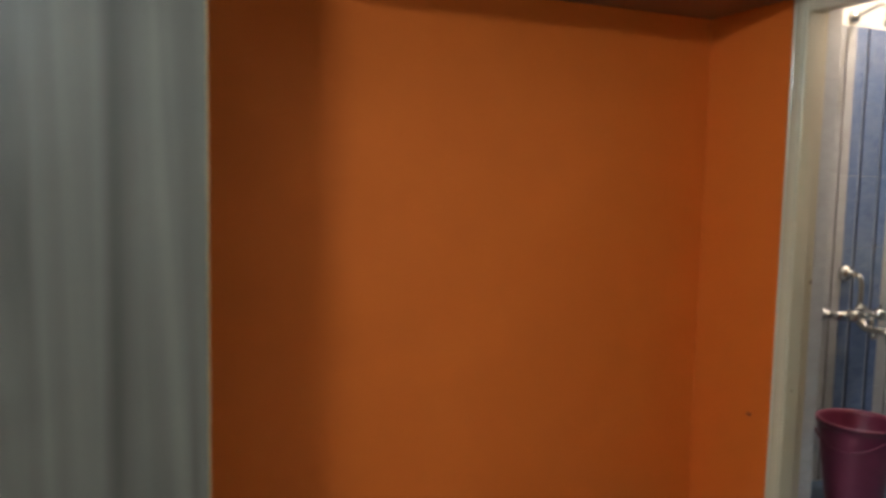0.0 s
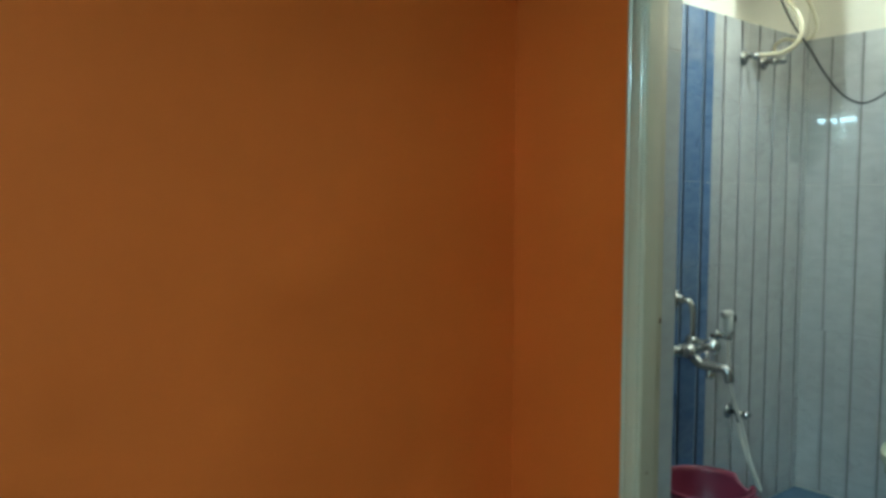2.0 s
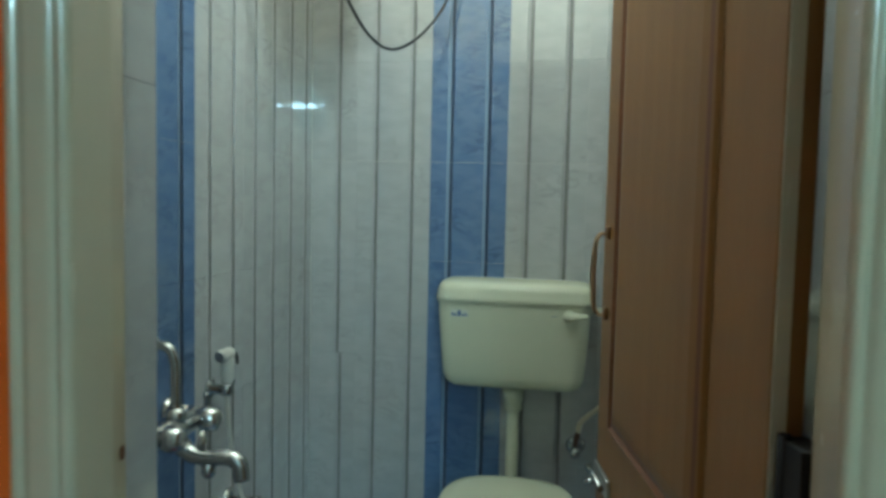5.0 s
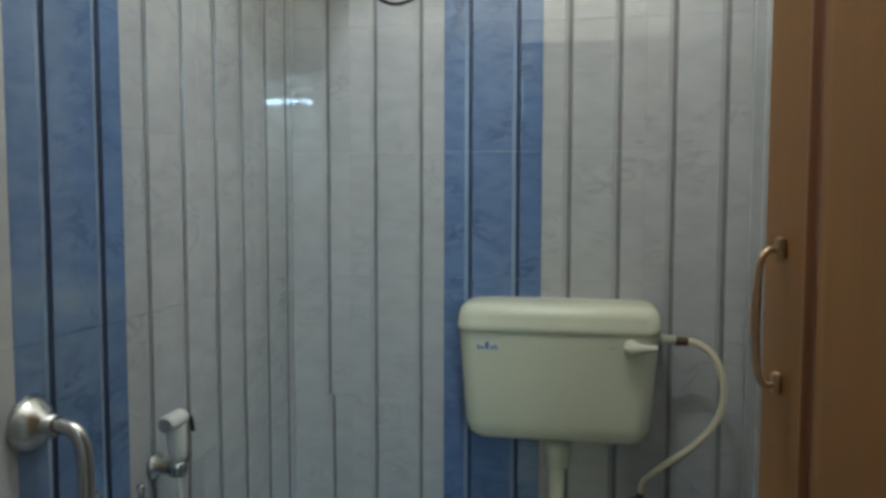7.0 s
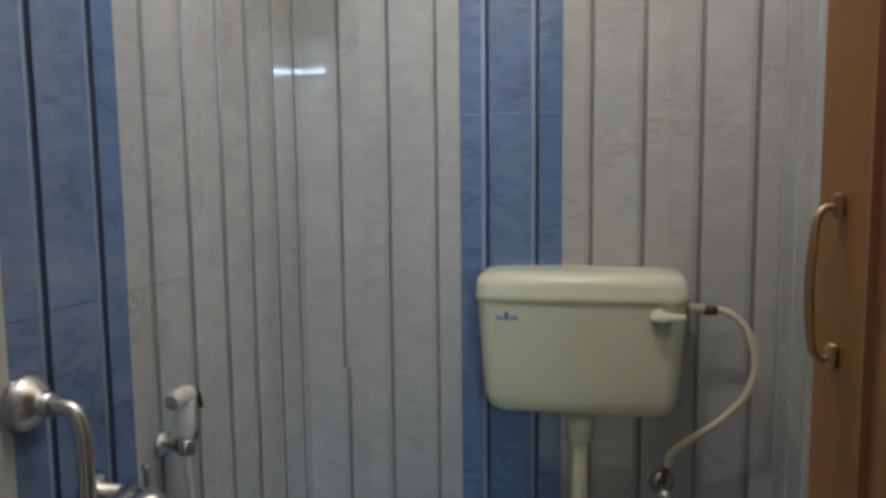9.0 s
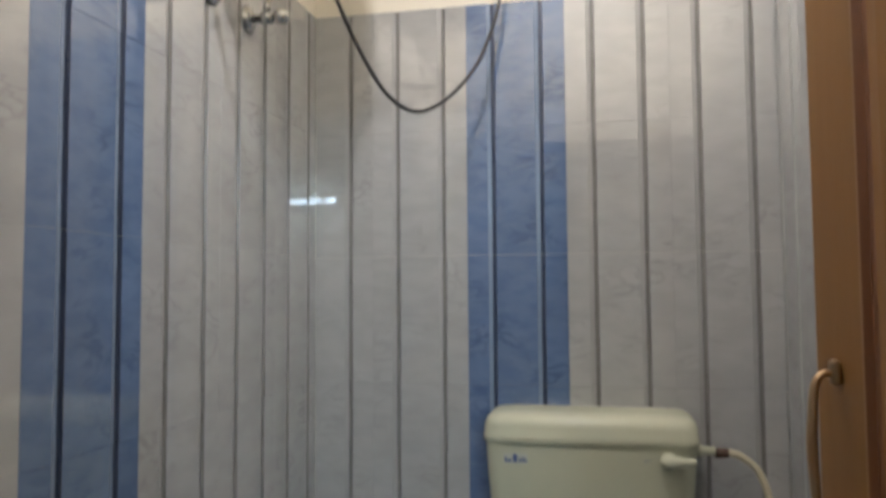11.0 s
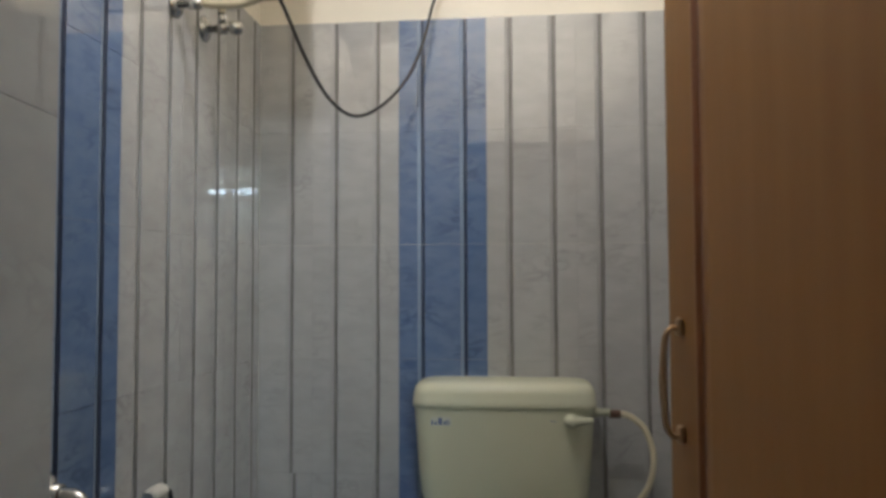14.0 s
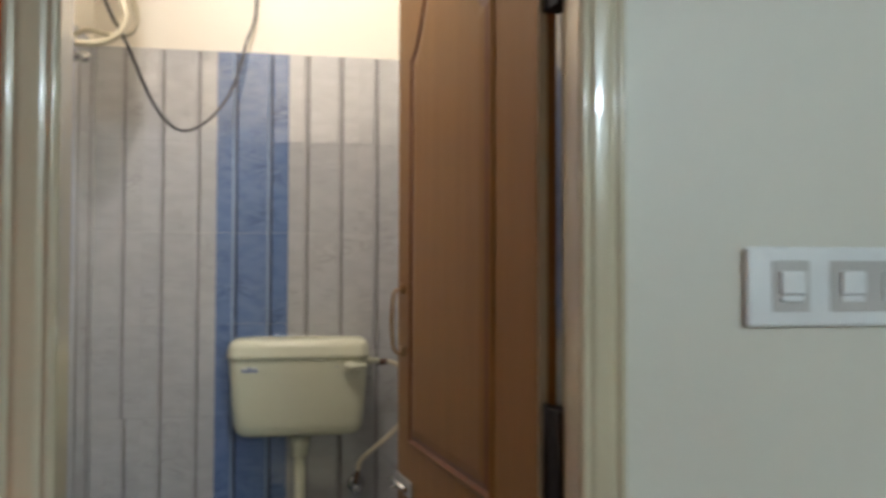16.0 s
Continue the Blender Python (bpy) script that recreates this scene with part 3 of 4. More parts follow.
def toilet():
    pan = thing("toilet", "ivory western toilet pan with closed seat cover", "toilet", (0.735, -0.42, 0))

    def egg(z, cx, y_back, y_front, half, n=36, sq=2.4):
        pts = []
        cy = y_back - (y_back - y_front) * 0.42
        for i in range(n):
            a = 2 * math.pi * i / n
            c, s = math.cos(a), math.sin(a)
            x = half * math.copysign(abs(c) ** (2 / sq), c)
            if s > 0:
                y = cy + (y_back - cy) * abs(s) ** (2 / 3.2)
            else:
                y = cy - (cy - y_front) * abs(s) ** (2 / 2.1)
            pts.append((cx + x, y, z))
        return pts

    def stack(bm, loops):
        rs = [[bm.verts.new(p) for p in l] for l in loops]
        n = len(rs[0])
        for a, b in zip(rs, rs[1:]):
            for i in range(n):
                bm.faces.new((a[i], a[(i + 1) % n], b[(i + 1) % n], b[i])).smooth = True
        bm.faces.new(rs[0])
        bm.faces.new(rs[-1])
        return bm

    cx = 0.735
    bm = bmesh.new()
    stack(bm, [egg(0.0, cx, -0.20, -0.52, 0.115), egg(0.03, cx, -0.20, -0.52, 0.112), egg(0.12, cx, -0.20, -0.50, 0.100), egg(0.22, cx, -0.19, -0.56, 0.125),
               egg(0.30, cx, -0.18, -0.63, 0.160), egg(0.36, cx, -0.17, -0.665, 0.180), egg(0.395, cx, -0.17, -0.67, 0.184), egg(0.402, cx, -0.175, -0.665, 0.180)])
    part("bowl", bm, M_CERAMIC, pan)
    bm = bmesh.new()
    stack(bm, [egg(0.403, cx, -0.20, -0.670, 0.186), egg(0.407, cx, -0.195, -0.678, 0.191), egg(0.416, cx, -0.195, -0.678, 0.191), egg(0.419, cx, -0.20, -0.672, 0.187)])
    part("seat", bm, M_IVORY, pan)
    bm = bmesh.new()
    stack(bm, [egg(0.4205, cx, -0.192, -0.674, 0.188), egg(0.424, cx, -0.19, -0.680, 0.192), egg(0.434, cx, -0.19, -0.680, 0.192), egg(0.440, cx, -0.195, -0.670, 0.184), egg(0.444, cx, -0.22, -0.62, 0.150), egg(0.446, cx, -0.30, -0.52, 0.07)])
    part("seat_cover", bm, M_IVORY, pan)
    for x in (0.665, 0.805):
        bm = bmesh.new()
        lathe(bm, [(0.011, -0.02), (0.012, 0.0), (0.011, 0.02)], 12, "x", (x, -0.186, 0.420))
        part("seat_hinge", bm, M_IVORY, pan)
    return pan


toilet()


def angle_valve(name, at, direction, label, knob=True):
    """Small chrome stop valve whose flange sits on a wall; direction is the way out of the wall."""
    v = thing(name, label, "stop valve", at)
    bm = bmesh.new()
    prof = [(0.030, 0.000), (0.031, 0.003), (0.024, 0.010), (0.012, 0.014)]
    ax = "x" if abs(direction[0]) > 0.5 else "y"
    sg = direction[0] if ax == "x" else direction[1]
    lathe(bm, [(r, sg * h) for r, h in prof], 24, ax, at)
    part("flange", bm, M_CHROME, v)
    bm = bmesh.new()
    lathe(bm, [(0.009, sg * 0.010), (0.009, sg * 0.034), (0.014, sg * 0.036), (0.014, sg * 0.058), (0.010, sg * 0.060), (0.009, sg * 0.066)], 18, ax, at)
    part("body", bm, M_CHROME, v)
    bm = bmesh.new()
    lathe(bm, [(0.008, sg * 0.066), (0.015, sg * 0.069), (0.017, sg * 0.076), (0.016, sg * 0.090), (0.011, sg * 0.096), (0.004, sg * 0.098)], 16, ax, at)
    if knob:
        part("knob", bm, M_CHROME, v)
    else:
        bm.free()
    return v


# cistern supply
av = angle_valve("stop_valve", (0.922, 0.0, 0.492), (0, -1), "chrome stop valve on the tiled wall under the cistern")
bm = bmesh.new()
tube(bm, [(0.922, -0.047, 0.500), (0.925, -0.047, 0.530), (0.930, -0.047, 0.548)], [0.008, 0.009, 0.010], 12, 4)
part("outlet", bm, M_BROWNJOINT, av, "dark coupling nut")
hs = thing("supply_hose", "cream plastic hose looping from stop valve to cistern", "hose", (0.96, -0.05, 0.55))
bm = bmesh.new()
tube(bm, [(0.930, -0.047, 0.550), (0.938, -0.052, 0.585), (0.985, -0.066, 0.632), (1.045, -0.082, 0.685), (1.098, -0.094, 0.755), (1.113, -0.098, 0.835), (1.094, -0.094, 0.905), (1.060, -0.088, 0.938), (1.036, -0.085, 0.946), (1.030, -0.085, 0.945)], 0.0085, 12, 7)
part("hose", bm, M_PVC, hs)
bm = bmesh.new()
tube(bm, [(1.0005, -0.085, 0.945), (1.030, -0.085, 0.9455)], 0.011, 12, 1)
part("coupling", bm, M_BROWNJOINT, hs, "dark brown coupling")


def wall_mixer():
    mx = thing("wall_mixer", "chrome wall mixer tap with bent riser on the tiled wall", "mixer tap", (0.0, -1.03, 0.79))
    z, c = 0.788, -1.03
    for y in (-1.155, -0.905):
        bm = bmesh.new()
        lathe(bm, [(0.033, 0.0), (0.034, 0.004), (0.026, 0.014), (0.017, 0.019), (0.016, 0.055)], 24, "x", (0.0, y, z))
        part("flange", bm, M_CHROME, mx)
    bm = bmesh.new()
    tube(bm, [(0.055, -1.155, z), (0.074, -1.143, z), (0.082, -1.11, z), (0.084, c, z), (0.082, -0.95, z), (0.074, -0.917, z), (0.055, -0.905, z)], [0.016, 0.021, 0.024, 0.032, 0.024, 0.021, 0.016], 18, 6)
    part("body", bm, M_CHROME, mx)
    for y in (-1.105, -0.955):
        bm = bmesh.new()
        lathe(bm, [(0.015, 0.092), (0.015, 0.110), (0.026, 0.114), (0.028, 0.124), (0.025, 0.146), (0.015, 0.153), (0.003, 0.154)], 20, "x", (0.0, y, z + 0.006))
        part("knob", bm, M_CHROME, mx)
    bm = bmesh.new()
    tube(bm, [(0.092, c, z - 0.020), (0.122, c + 0.002, z - 0.048), (0.165, c + 0.004, z - 0.056), (0.205, c + 0.006, z - 0.052), (0.232, c + 0.008, z - 0.064), (0.240, c + 0.008, z - 0.100)], [0.021, 0.019, 0.017, 0.017, 0.018, 0.016], 16, 6)
    lathe(bm, [(0.009, -0.098), (0.015, -0.090), (0.015, -0.060)], 12, "z", (0.165, c + 0.004, z))
    part("spout", bm, M_CHROME, mx)
    bm = bmesh.new()
    lathe(bm, [(0.010, -0.040), (0.010, -0.020), (0.006, 0.0)], 12, "z", (0.150, c + 0.004, z))
    part("diverter_knob", bm, M_CHROME, mx)
    bm = bmesh.new()
    lathe(bm, [(0.005, 0.022), (0.0052, 0.046), (0.0066, 0.047), (0.0066, 0.056), (0.002, 0.058)], 12, "z", (0.085, -0.888, z - 0.014))
    part("diverter_pin", bm, M_CHROME, mx)
    # riser that bends back into the wall over the body
    bm = bmesh.new()
    tube(bm, [(0.030, c, 0.968), (0.056, c, 0.968), (0.078, c, 0.960), (0.090, c, 0.930), (0.091, c, 0.87), (0.092, c, 0.812)], 0.0112, 14, 6)
    part("riser", bm, M_CHROME, mx)
    bm = bmesh.new()
    lathe(bm, [(0.041, 0.0), (0.043, 0.005), (0.036, 0.016), (0.026, 0.027), (0.018, 0.032), (0.0165, 0.034), (0.0165, 0.046), (0.012, 0.048)], 28, "x", (0.0, c, 0.968))
    part("riser_flange", bm, M_CHROME, mx)
    bm = bmesh.new()
    lathe(bm, [(0.020, 0.806), (0.022, 0.820), (0.017, 0.836)], 18, "z", (0.092, c, 0))
    part("riser_nut", bm, M_CHROME, mx)
    return mx


wall_mixer()


def health_faucet():
    hf = thing("health_faucet", "white plastic hand spray hung in a wall bracket", "hand spray", (0.0, -0.64, 0.84))
    y = -0.712
    bm = bmesh.new()
    rows = [(0.807, 0.011), (0.811, 0.0145), (0.820, 0.0165), (0.845, 0.0175), (0.872, 0.0175), (0.880, 0.013)]
    lathe(bm, [(r, z) for z, r in rows], 20, "z", (0.048, y, 0))
    part("grip", bm, M_SPRAY, hf)
    bm = bmesh.new()
    lathe(bm, [(0.012, -0.036), (0.0165, -0.032), (0.0165, 0.014), (0.015, 0.020), (0.009, 0.024)], 20, "y", (0.048, y - 0.002, 0.884))
    part("spray_head", bm, M_SPRAY, hf)
    bm = bmesh.new()
    lathe(bm, [(0.0125, -0.0400), (0.013, -0.0362)], 20, "y", (0.048, y - 0.002, 0.884))
    part("rose", bm, M_STEEL, hf, "steel spray rose")
    bm = bmesh.new()
    tube(bm, [(0.050, y + 0.022, 0.888), (0.056, y + 0.034, 0.878), (0.058, y + 0.040, 0.852)], [0.005, 0.005, 0.004], 8, 5)
    part("trigger", bm, M_BLACK, hf, "black trigger lever")
    bm = bmesh.new()
    lathe(bm, [(0.024, 0.0), (0.024, 0.006), (0.014, 0.010), (0.012, 0.034)], 18, "x", (0.0, y, 0.793))
    lathe(bm, [(0.0155, 0.780), (0.0165, 0.784), (0.0165, 0.803), (0.0145, 0.8065)], 18, "z", (0.048, y, 0))
    tube(bm, [(0.046, y + 0.012, 0.790), (0.050, y + 0.026, 0.796), (0.052, y + 0.029, 0.812)], [0.005, 0.0045, 0.004], 8, 4)
    part("bracket", bm, M_CHROME, hf, "chrome wall bracket")
    return hf


health_faucet()
bv = angle_valve("stop_valve", (0.0, -0.612, 0.462), (1, 0), "chrome stop valve low on the tiled wall by the hand spray")
bm = bmesh.new()
tube(bm, [(0.047, -0.612, 0.455), (0.047, -0.612, 0.425)], [0.010, 0.008], 12, 1)
part("outlet", bm, M_CHROME, bv)
hh = thing("spray_hose", "white plastic spray hose hanging in a long loop", "hose", (0.05, -0.64, 0.45))
bm = bmesh.new()
tube(bm, [(0.048, -0.712, 0.7795), (0.056, -0.708, 0.66), (0.070, -0.692, 0.54), (0.100, -0.668, 0.42), (0.150, -0.69, 0.30), (0.195, -0.705, 0.225), (0.205, -0.708, 0.206), (0.185, -0.70, 0.220), (0.130, -0.67, 0.29), (0.075, -0.635, 0.37), (0.050, -0.614, 0.415), (0.047, -0.612, 0.4245)], 0.0058, 12, 6)
part("hose", bm, M_SPRAY, hh)


def bucket():
    bk = thing("bucket", "maroon plastic bucket standing on the blue floor", "bucket", (0.275, -1.20, 0))
    cx, cy, h, r0, r1, n = 0.268, -1.215, 0.380, 0.108, 0.156, 48
    bm = bmesh.new()
    prof = [(r0 - 0.004, 0.0), (r0, 0.004)] + [(r0 + (r1 - r0) * k / 8, 0.004 + (h - 0.004) * k / 8) for k in range(1, 9)]
    prof += [(r1 + 0.009, h - 0.012), (r1 + 0.010, h - 0.002), (r1 + 0.006, h + 0.002), (r1 - 0.003, h), (r1 - 0.006, h - 0.02), (r0 - 0.002, 0.012), (0.0004, 0.010)]
    lathe(bm, prof, n, "z", (cx, cy, 0), caps=False)
    # the broken notch in the rim
    for v in bm.verts:
        a = math.atan2(v.co.y - cy, v.co.x - cx) - radians(62)
        a = (a + math.pi) % (2 * math.pi) - math.pi
        if abs(a) < 0.30 and v.co.z > h - 0.06:
            v.co.z -= 0.038 * (1 - (abs(a) / 0.30) ** 2) ** 0.5
    bm.faces.new([v for v in bm.verts if abs(v.co.z) < 1e-5][:n])
    part("tub", bm, M_MAROON, bk)
    bm = bmesh.new()
    pts = []
    for i in range(11):
        a = radians(-150 + 16 * i)
        s = math.sin(math.pi * i / 10)
        rr = (r1 + 0.016) - 0.012 * s
        pts.append((cx + rr * math.cos(a), cy + rr * math.sin(a), h - 0.02 - 0.085 * s ** 1.4))
    tube(bm, pts, 0.0045, 8, 3)
    part("bail_handle", bm, M_MAROON, bk)
    for p in (pts[0], pts[-1]):
        part("handle_lug", B((p[0] - 0.011, p[1] - 0.011, p[2] - 0.014), (p[0] + 0.011, p[1] + 0.011, p[2] + 0.012), 0.004), M_MAROON, bk)
    return bk


bucket()


def geyser():
    cx, cy, r, zb = 0.205, -0.535, 0.178, 2.255
    g = thing("water_heater", "ivory cylindrical electric water heater hung on the wall", "water heater", (cx, cy, zb))
    bm = bmesh.new()
    lathe(bm, [(r - 0.004, zb + 0.012), (r, zb + 0.02), (r, zb + 0.42), (r - 0.01, zb + 0.45), (r - 0.06, zb + 0.48), (0.001, zb + 0.49)], 48, "z", (cx, cy, 0))
    part("shell", bm, M_GEYSER, g)
    bm = bmesh.new()
    lathe(bm, [(r - 0.003, zb + 0.008), (r + 0.003, zb + 0.006), (r + 0.003, zb + 0.018), (r - 0.002, zb + 0.0195)], 48, "z", (cx, cy, 0), caps=False)
    part("rim", bm, M_BROWNJOINT, g, "thin dark rim seam")
    bm = bmesh.new()
    lathe(bm, [(r - 0.003, zb + 0.0115), (r - 0.006, zb - 0.006), (r - 0.018, zb - 0.024), (r - 0.042, zb - 0.040), (0.110, zb - 0.050), (0.096, zb - 0.055), (0.086, zb - 0.056), (0.080, zb - 0.050), (0.001, zb - 0.050)], 48, "z", (cx, cy, 0))
    part("dome", bm, M_GEYSER, g)
    part("label", B((cx + 0.012, cy - 0.02, zb - 0.0535), (cx + 0.065, cy + 0.040, zb - 0.0515)), M_PINKLABEL, g, "faded pink rating label")
    for x, y, m, lab in ((cx + 0.055, cy - 0.050, M_RED, "red indicator lamp"), (cx + 0.072, cy - 0.030, M_GREEN, "green indicator lamp")):
        bm = bmesh.new()
        lathe(bm, [(0.006, zb - 0.060), (0.0065, zb - 0.052), (0.0065, zb - 0.0505)], 12, "z", (x, y, 0))
        part("indicator", bm, m, g, lab)
    for x, y in ((cx - 0.035, cy - 0.03), (cx + 0.005, cy + 0.045)):
        bm = bmesh.new()
        lathe(bm, [(0.013, zb - 0.120), (0.014, zb - 0.105), (0.010, zb - 0.100), (0.010, zb - 0.090), (0.015, zb - 0.088), (0.015, zb - 0.068), (0.011, zb - 0.065), (0.011, zb - 0.0505)], 14, "z", (x, y, 0))
        part("outlet", bm, M_STEEL, g, "steel pipe outlet")
    part("wall_bracket", B((0.0005 - 0.010, cy - 0.05, zb + 0.30), (cx - r + 0.004, cy + 0.05, zb + 0.34)), M_STEEL, g)
    return g


geyser()
GX, GY, GZ = 0.205, -0.535, 2.255

ta = angle_valve("stop_valve", (0.0, -0.567, 1.923), (1, 0), "chrome pipe outlet flange on the tiled wall under the heater", knob=False)
tb = angle_valve("stop_valve", (0.0, -0.410, 1.920), (1, 0), "chrome stop valve on the tiled wall under the heater")
bm = bmesh.new()
tube(bm, [(0.047, -0.410, 1.932), (0.047, -0.410, 1.958)], [0.009, 0.008], 12, 1)
part("outlet", bm, M_CHROME, tb)
h1 = thing("heater_hose", "thick cream hose bending from heater to wall outlet", "hose", (0.10, -0.56, 2.0), group="heater hoses")
bm = bmesh.new()
tube(bm, [(0.067, -0.567, 1.923), (0.11, -0.567, 1.918), (0.165, -0.567, 1.920), (0.215, -0.567, 1.945), (0.236, -0.567, 1.995), (0.222, -0.566, 2.05), (0.190, -0.565, 2.10), (0.171, -0.565, 2.134)], 0.0095, 14, 7)
part("hose", bm, M_PVC, h1)
h2 = thing("heater_hose", "cream hose curving from heater to the stop valve", "hose", (0.10, -0.45, 2.0), group="heater hoses")
bm = bmesh.new()
tube(bm, [(0.047, -0.410, 1.9585), (0.052, -0.412, 1.985), (0.095, -0.418, 2.000), (0.155, -0.430, 1.985), (0.215, -0.446, 1.985), (0.243, -0.462, 2.02), (0.238, -0.478, 2.07), (0.225, -0.488, 2.11), (0.211, -0.490, 2.134)], 0.0075, 14, 7)
part("hose", bm, M_PVC, h2)

# socket, plug and cable on the far wall
so = thing("wall_socket", "white square wall socket on the cream wall", "wall socket", (0.57, 0.0, 2.38))
part("plate", B((0.512, -0.008, 2.318), (0.632, 0.0095, 2.438), 0.005, 3), M_WHITE_PL, so)
part("switch", B((0.603, -0.013, 2.355), (0.622, -0.0075, 2.405), 0.002), M_WHITE_PL, so)
pg = thing("plug", "white three-pin plug pushed into the wall socket", "plug", (0.562, -0.01, 2.38))
bm = bmesh.new()
rounded_box_rows(bm, [(0.0085, -0.028, 0.028, -0.030, 0.030, 0.010), (0.030, -0.028, 0.028, -0.030, 0.030, 0.012), (0.040, -0.022, 0.022, -0.024, 0.024, 0.012)])
for v in bm.verts:
    v.co = Vector((v.co.x + 0.560, -v.co.z, v.co.y + 2.385))
part("body", bm, M_WHITE_PL, pg)
cb = thing("power_cable", "black power cable sagging from heater to plug", "cable", (0.34, -0.25, 1.73))
bm = bmesh.new()
tube(bm, [(0.142, -0.580, 2.203), (0.152, -0.565, 2.12), (0.186, -0.525, 2.02), (0.221, -0.480, 1.945), (0.252, -0.40, 1.845), (0.291, -0.32, 1.762), (0.342, -0.251, 1.732), (0.405, -0.190, 1.775), (0.465, -0.125, 1.870), (0.500, -0.072, 1.985), (0.521, -0.045, 2.09), (0.549, -0.032, 2.18), (0.556, -0.026, 2.29), (0.559, -0.024, 2.355)], 0.0045, 10, 8)
part("cord", bm, M_BLACK, cb)


def shower():
    s = thing("shower", "chrome overhead shower rose on a short wall arm", "shower", (0.0, -1.07, 2.11))
    bm = bmesh.new()
    lathe(bm, [(0.026, -0.0095), (0.027, 0.004), (0.018, 0.012), (0.010, 0.016)], 22, "x", (0.0, -1.07, 2.112))
    part("flange", bm, M_CHROME, s)
    bm = bmesh.new()
    tube(bm, [(0.010, -1.07, 2.112), (0.06, -1.072, 2.125), (0.125, -1.078, 2.137), (0.155, -1.081, 2.125), (0.172, -1.083, 2.102)], 0.0085, 12, 6)
    part("arm", bm, M_CHROME, s)
    bm = bmesh.new()
    lathe(bm, [(0.010, 0.035), (0.016, 0.028), (0.018, 0.014), (0.036, -0.004), (0.040, -0.012), (0.039, -0.018), (0.001, -0.020)], 26, "z", (0, 0, 0))
    bmesh.ops.rotate(bm, verts=bm.verts, cent=(0, 0, 0), matrix=Euler((0.1, -0.55, 0)).to_matrix())
    bmesh.ops.translate(bm, verts=bm.verts, vec=(0.190, -1.085, 2.070))
    part("rose", bm, M_STEEL, s)
    return s


shower()

# brush handle seen low beside the pan
tb_ = thing("toilet_brush", "purple handled toilet brush standing in the corner", "toilet brush", (1.115, -0.14, 0))
bm = bmesh.new()
tube(bm, [(1.115, -0.14, 0.03), (1.115, -0.14, 0.475), (1.115, -0.14, 0.505)], [0.008, 0.011, 0.009], 12, 4)
part("handle", bm, M_PURPLE, tb_)
bm = bmesh.new()
lathe(bm, [(0.050, 0.0), (0.052, 0.01), (0.045, 0.12), (0.040, 0.125), (0.038, 0.10), (0.001, 0.02)], 24, "z", (1.115, -0.14, 0))
part("holder", bm, M_WHITE_PL, tb_)


# ---- tiles: each one a piece with its own edges and two pressed grooves ----
def tile_mesh(name, w, h, materials, grooves=(0.058, 0.186), cut=0.0):
    """Local x along the wall, z up, face towards -y, back at y=0.008. cut: start of the piece inside a full tile."""
    prof = [(0.0001, 0.009), (0.0001, 0.0003), (0.0004, 0.0)]
    for g in grooves:
        g -= cut
        if 0.012 < g < w - 0.012:
            prof += [(g - 0.0125, 0.0), (g - 0.0108, 0.0009), (g - 0.0022, 0.0025), (g - 0.0006, 0.0044), (g + 0.0058, 0.0044), (g + 0.0080, 0.0)]
    prof += [(w - 0.0004, 0.0), (w - 0.0001, 0.0003), (w - 0.0001, 0.009)]
    vs, fs, mi = [], [], []
    b = 0.0003
    for x, y in prof:
        vs += [(x, y, b), (x, y, h - b)]
    for i in range(len(prof) - 1):
        fs.append((2 * i, 2 * i + 2, 2 * i + 3, 2 * i + 1))
        mi.append(0)
    # slot 2 paints the lit lip of each groove, slot 1 its shaded side
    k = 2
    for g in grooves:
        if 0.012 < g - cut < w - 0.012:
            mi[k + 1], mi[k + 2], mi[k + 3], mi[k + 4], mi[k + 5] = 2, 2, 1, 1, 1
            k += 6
    n = len(prof)
    fs.append(tuple(2 * i for i in range(n))[::-1])
    mi.append(0)
    fs.append(tuple(2 * i + 1 for i in range(n)))
    mi.append(0)
    me = bpy.data.meshes.new(name)
    me.from_pydata(vs, [], fs)
    for m in materials:
        me.materials.append(m)
    for p, q in zip(me.polygons, mi):
        p.material_index = q
    return me


WHITE = (M_TILE_W, M_GROOVE_W_SHADE, M_GROOVE_W_LIT)
BLUE = (M_TILE_B, M_GROOVE_B_SHADE, M_GROOVE_B_LIT)
TILES = {}


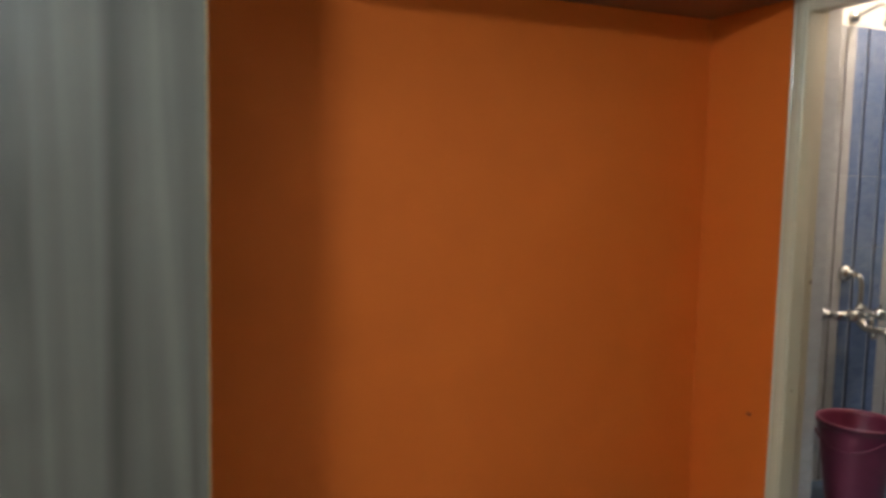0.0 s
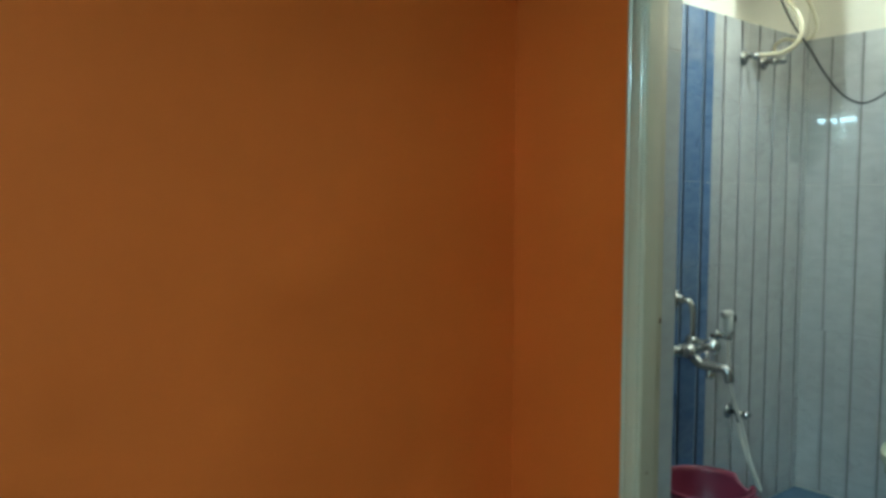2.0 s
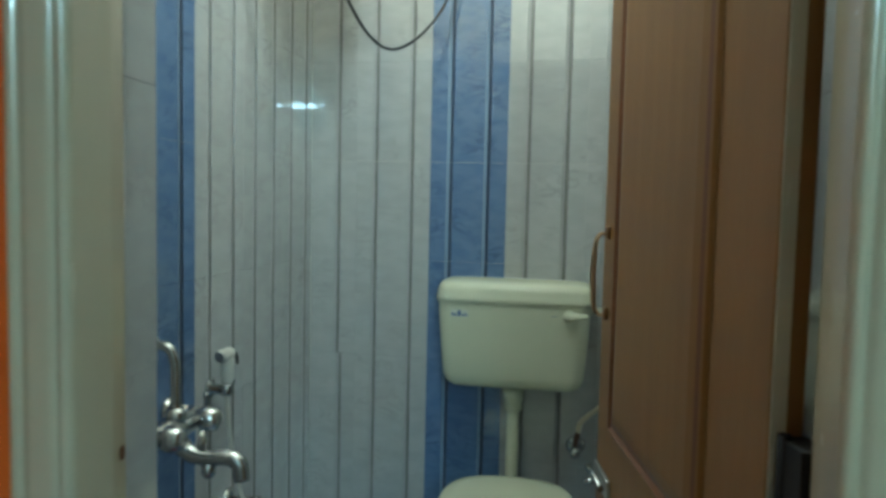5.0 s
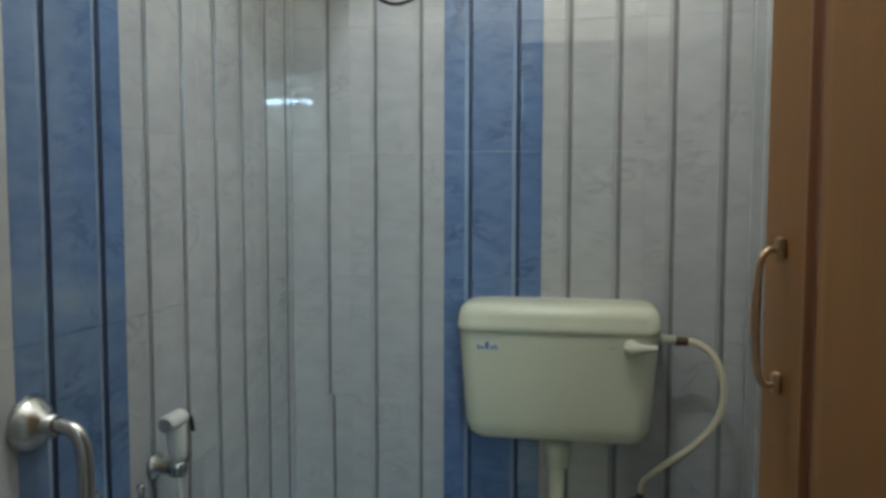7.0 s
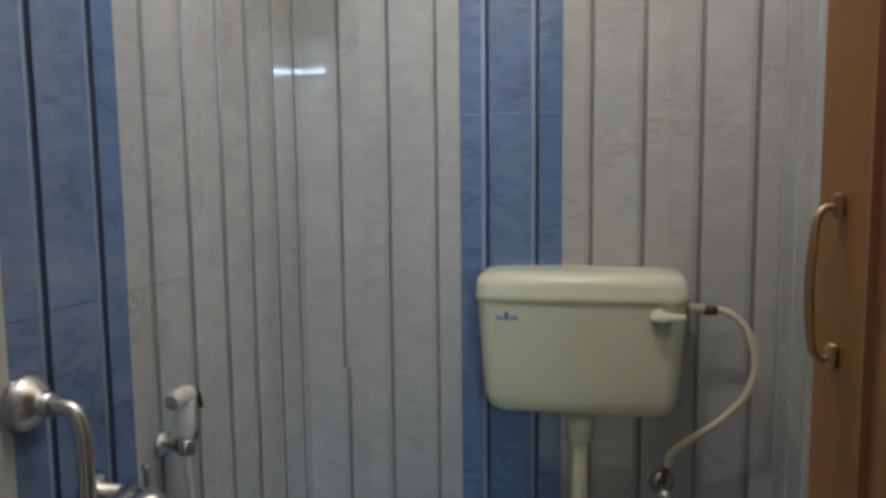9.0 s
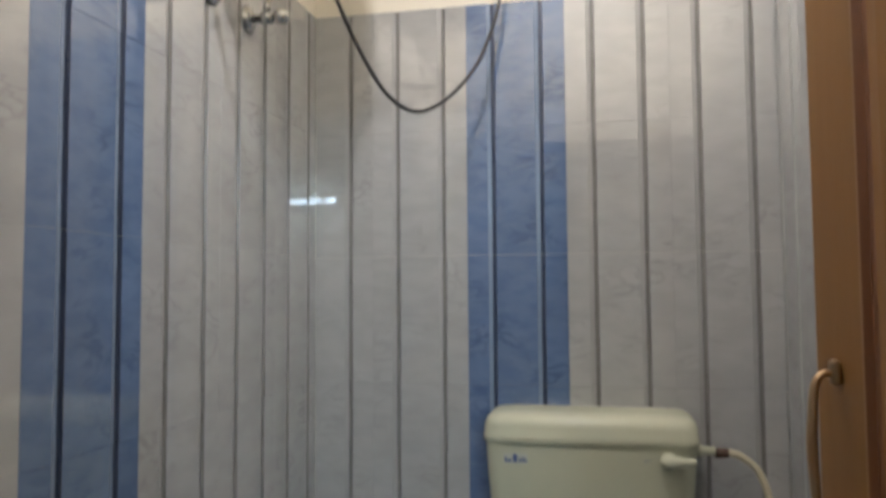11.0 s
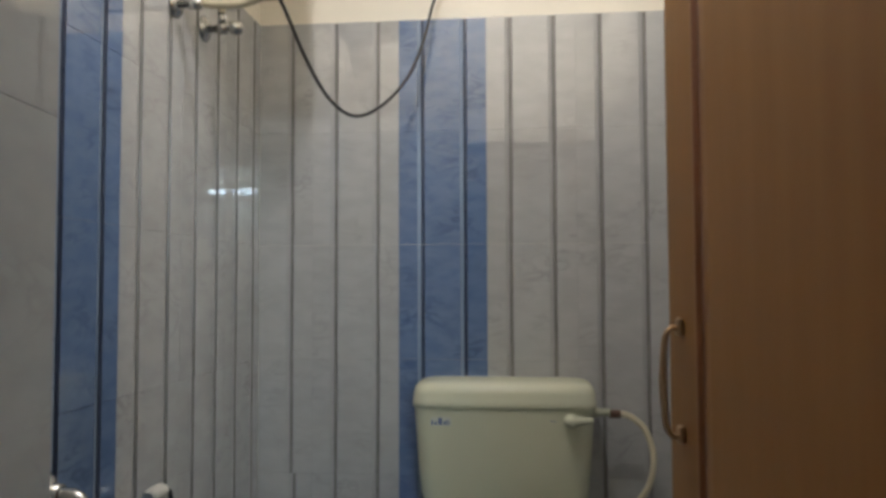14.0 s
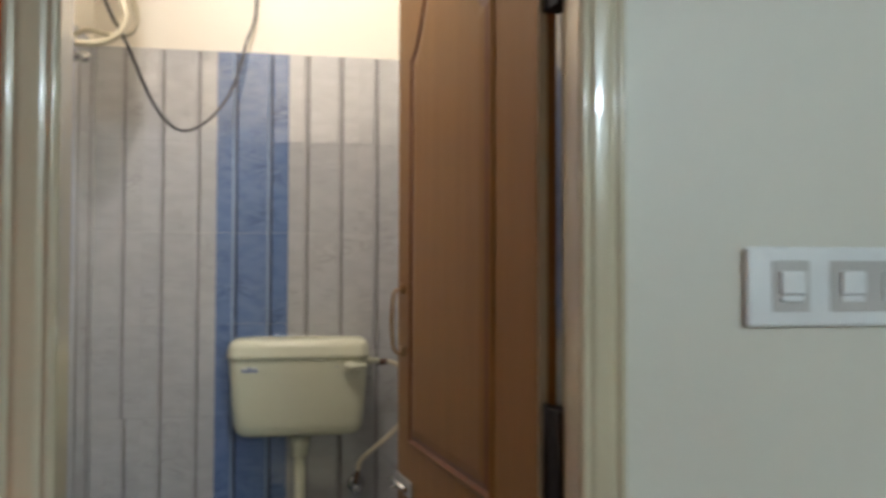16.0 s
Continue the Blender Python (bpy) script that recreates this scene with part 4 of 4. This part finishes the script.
def tile_wall(parent_name, label, origin, angle, length, first, blue_at, z_top=TILE_TOP, z_low=0.0, wide=0.2555, grooves=(0.067, 0.191), jog=False):
    """Tile a wall from origin along its own x for length metres; columns start at first (may be below 0)."""
    base = thing(parent_name, label, "wall tiles", origin, kind="structure")
    base.rotation_euler = (0, 0, angle)
    cols = []
    x = first
    while x < length - 0.002:
        cols.append((x, x + wide))
        x += wide
    rows = []
    z = z_top
    while z > z_low + 0.005:
        rows.append((max(z - TILE_H, z_low), z))
        z -= TILE_H
    rng = random.Random(len(label) + int(length * 1000))
    for ri, (za, zb) in enumerate(rows):
        for ci, (xa, xb) in enumerate(cols):
            lo, hi = max(xa, 0.0), min(xb, length)
            if hi - lo < 0.006:
                continue
            blue = blue_at is not None and abs(xa - blue_at) < 0.03
            slip = 0.011 if (jog and ci == 0 and ri >= 4) else 0.0
            key = (round(hi - lo, 3), round(zb - za, 3), round(lo - xa, 3), blue, wide, slip)
            if key not in TILES:
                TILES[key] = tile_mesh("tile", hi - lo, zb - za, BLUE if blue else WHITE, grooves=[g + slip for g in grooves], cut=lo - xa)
            ob = new("tile", TILES[key])
            ob.parent = base
            # rows are laid a little out of line
            ob.location = (lo, rng.uniform(-0.0004, 0.0004), za)
            ob.rotation_euler = (rng.uniform(-0.0005, 0.0005), 0, rng.uniform(-0.0007, 0.0007))
    return base


tile_wall("wall_tiles_north", "pale marbled wall tiles with grooves and one blue column", (0.0, 0.0, 0.0), 0.0, BX, 0.417 - 2 * 0.2555, 0.417, jog=True)
tile_wall("wall_tiles_west", "pale marbled wall tiles with grooves and one blue column", (0.0, FRONT_IN, 0.0), radians(90), -FRONT_IN, 0.610 - 3 * 0.2645, 0.610, wide=0.2645, grooves=(0.074, 0.203))
tile_wall("wall_tiles_east", "pale marbled wall tiles with pressed grooves", (BX, 0.0, 0.0), radians(-90), -FRONT_IN, -0.05, None)
tile_wall("wall_tiles_south", "pale marbled wall tiles beside the door", (BACK_L, FRONT_IN + 0.0095, 0.0), radians(180), BACK_L - 0.002, -0.03, None)
tile_wall("reveal_tiles", "pale wall tiles lining the door reveal", (0.4430, -1.7335, 0.0), radians(96.0), 0.075, 0.0, None, z_top=1.745, grooves=())
tile_wall("reveal_tiles_upper", "pale cut wall tile at the top of the door reveal", (0.4430, -1.7335, 0.0), radians(96.0), 0.075, 0.0, None, z_top=DOOR_HEAD - 0.004, z_low=1.7455, grooves=())

# floors
fb = thing("floor_tiles_bath", "blue ceramic bathroom floor tiles", "floor tiles", (0, 0, 0), kind="structure")
me = mesh_of("floor_tile", B((0.0012, 0.0012, -0.010), (0.2963, 0.2963, 0.0), 0.0012, 1), M_FLOOR_B)
for i in range(4):
    for j in range(6):
        ob = new("floor_tile", me)
        ob.parent = fb
        ob.location = (0.0015 + 0.2975 * i, -0.2985 - 0.2975 * j - 0.012, 0)
fh = thing("floor_tiles_hall", "beige polished hall floor tiles", "floor tiles", (0, 0, 0), kind="structure")
me = mesh_of("floor_tile", B((0.001, 0.001, -0.010), (0.549, 0.547, 0.0), 0.001, 1), M_FLOOR_H)
for i in range(8):
    for j in range(6):
        ob = new("floor_tile", me)
        ob.parent = fh
        ob.location = (0.55 * i, FRONT_OUT - 0.02 - 0.5477 * (j + 1), 0)
st = structure("door_sill", B((DOOR_L + 0.003, FRONT_OUT - 0.018, -0.012), (DOOR_R - 0.003, -1.77, 0.0008), 0.003), M_FLOOR_H, "polished beige stone door sill", "door sill")
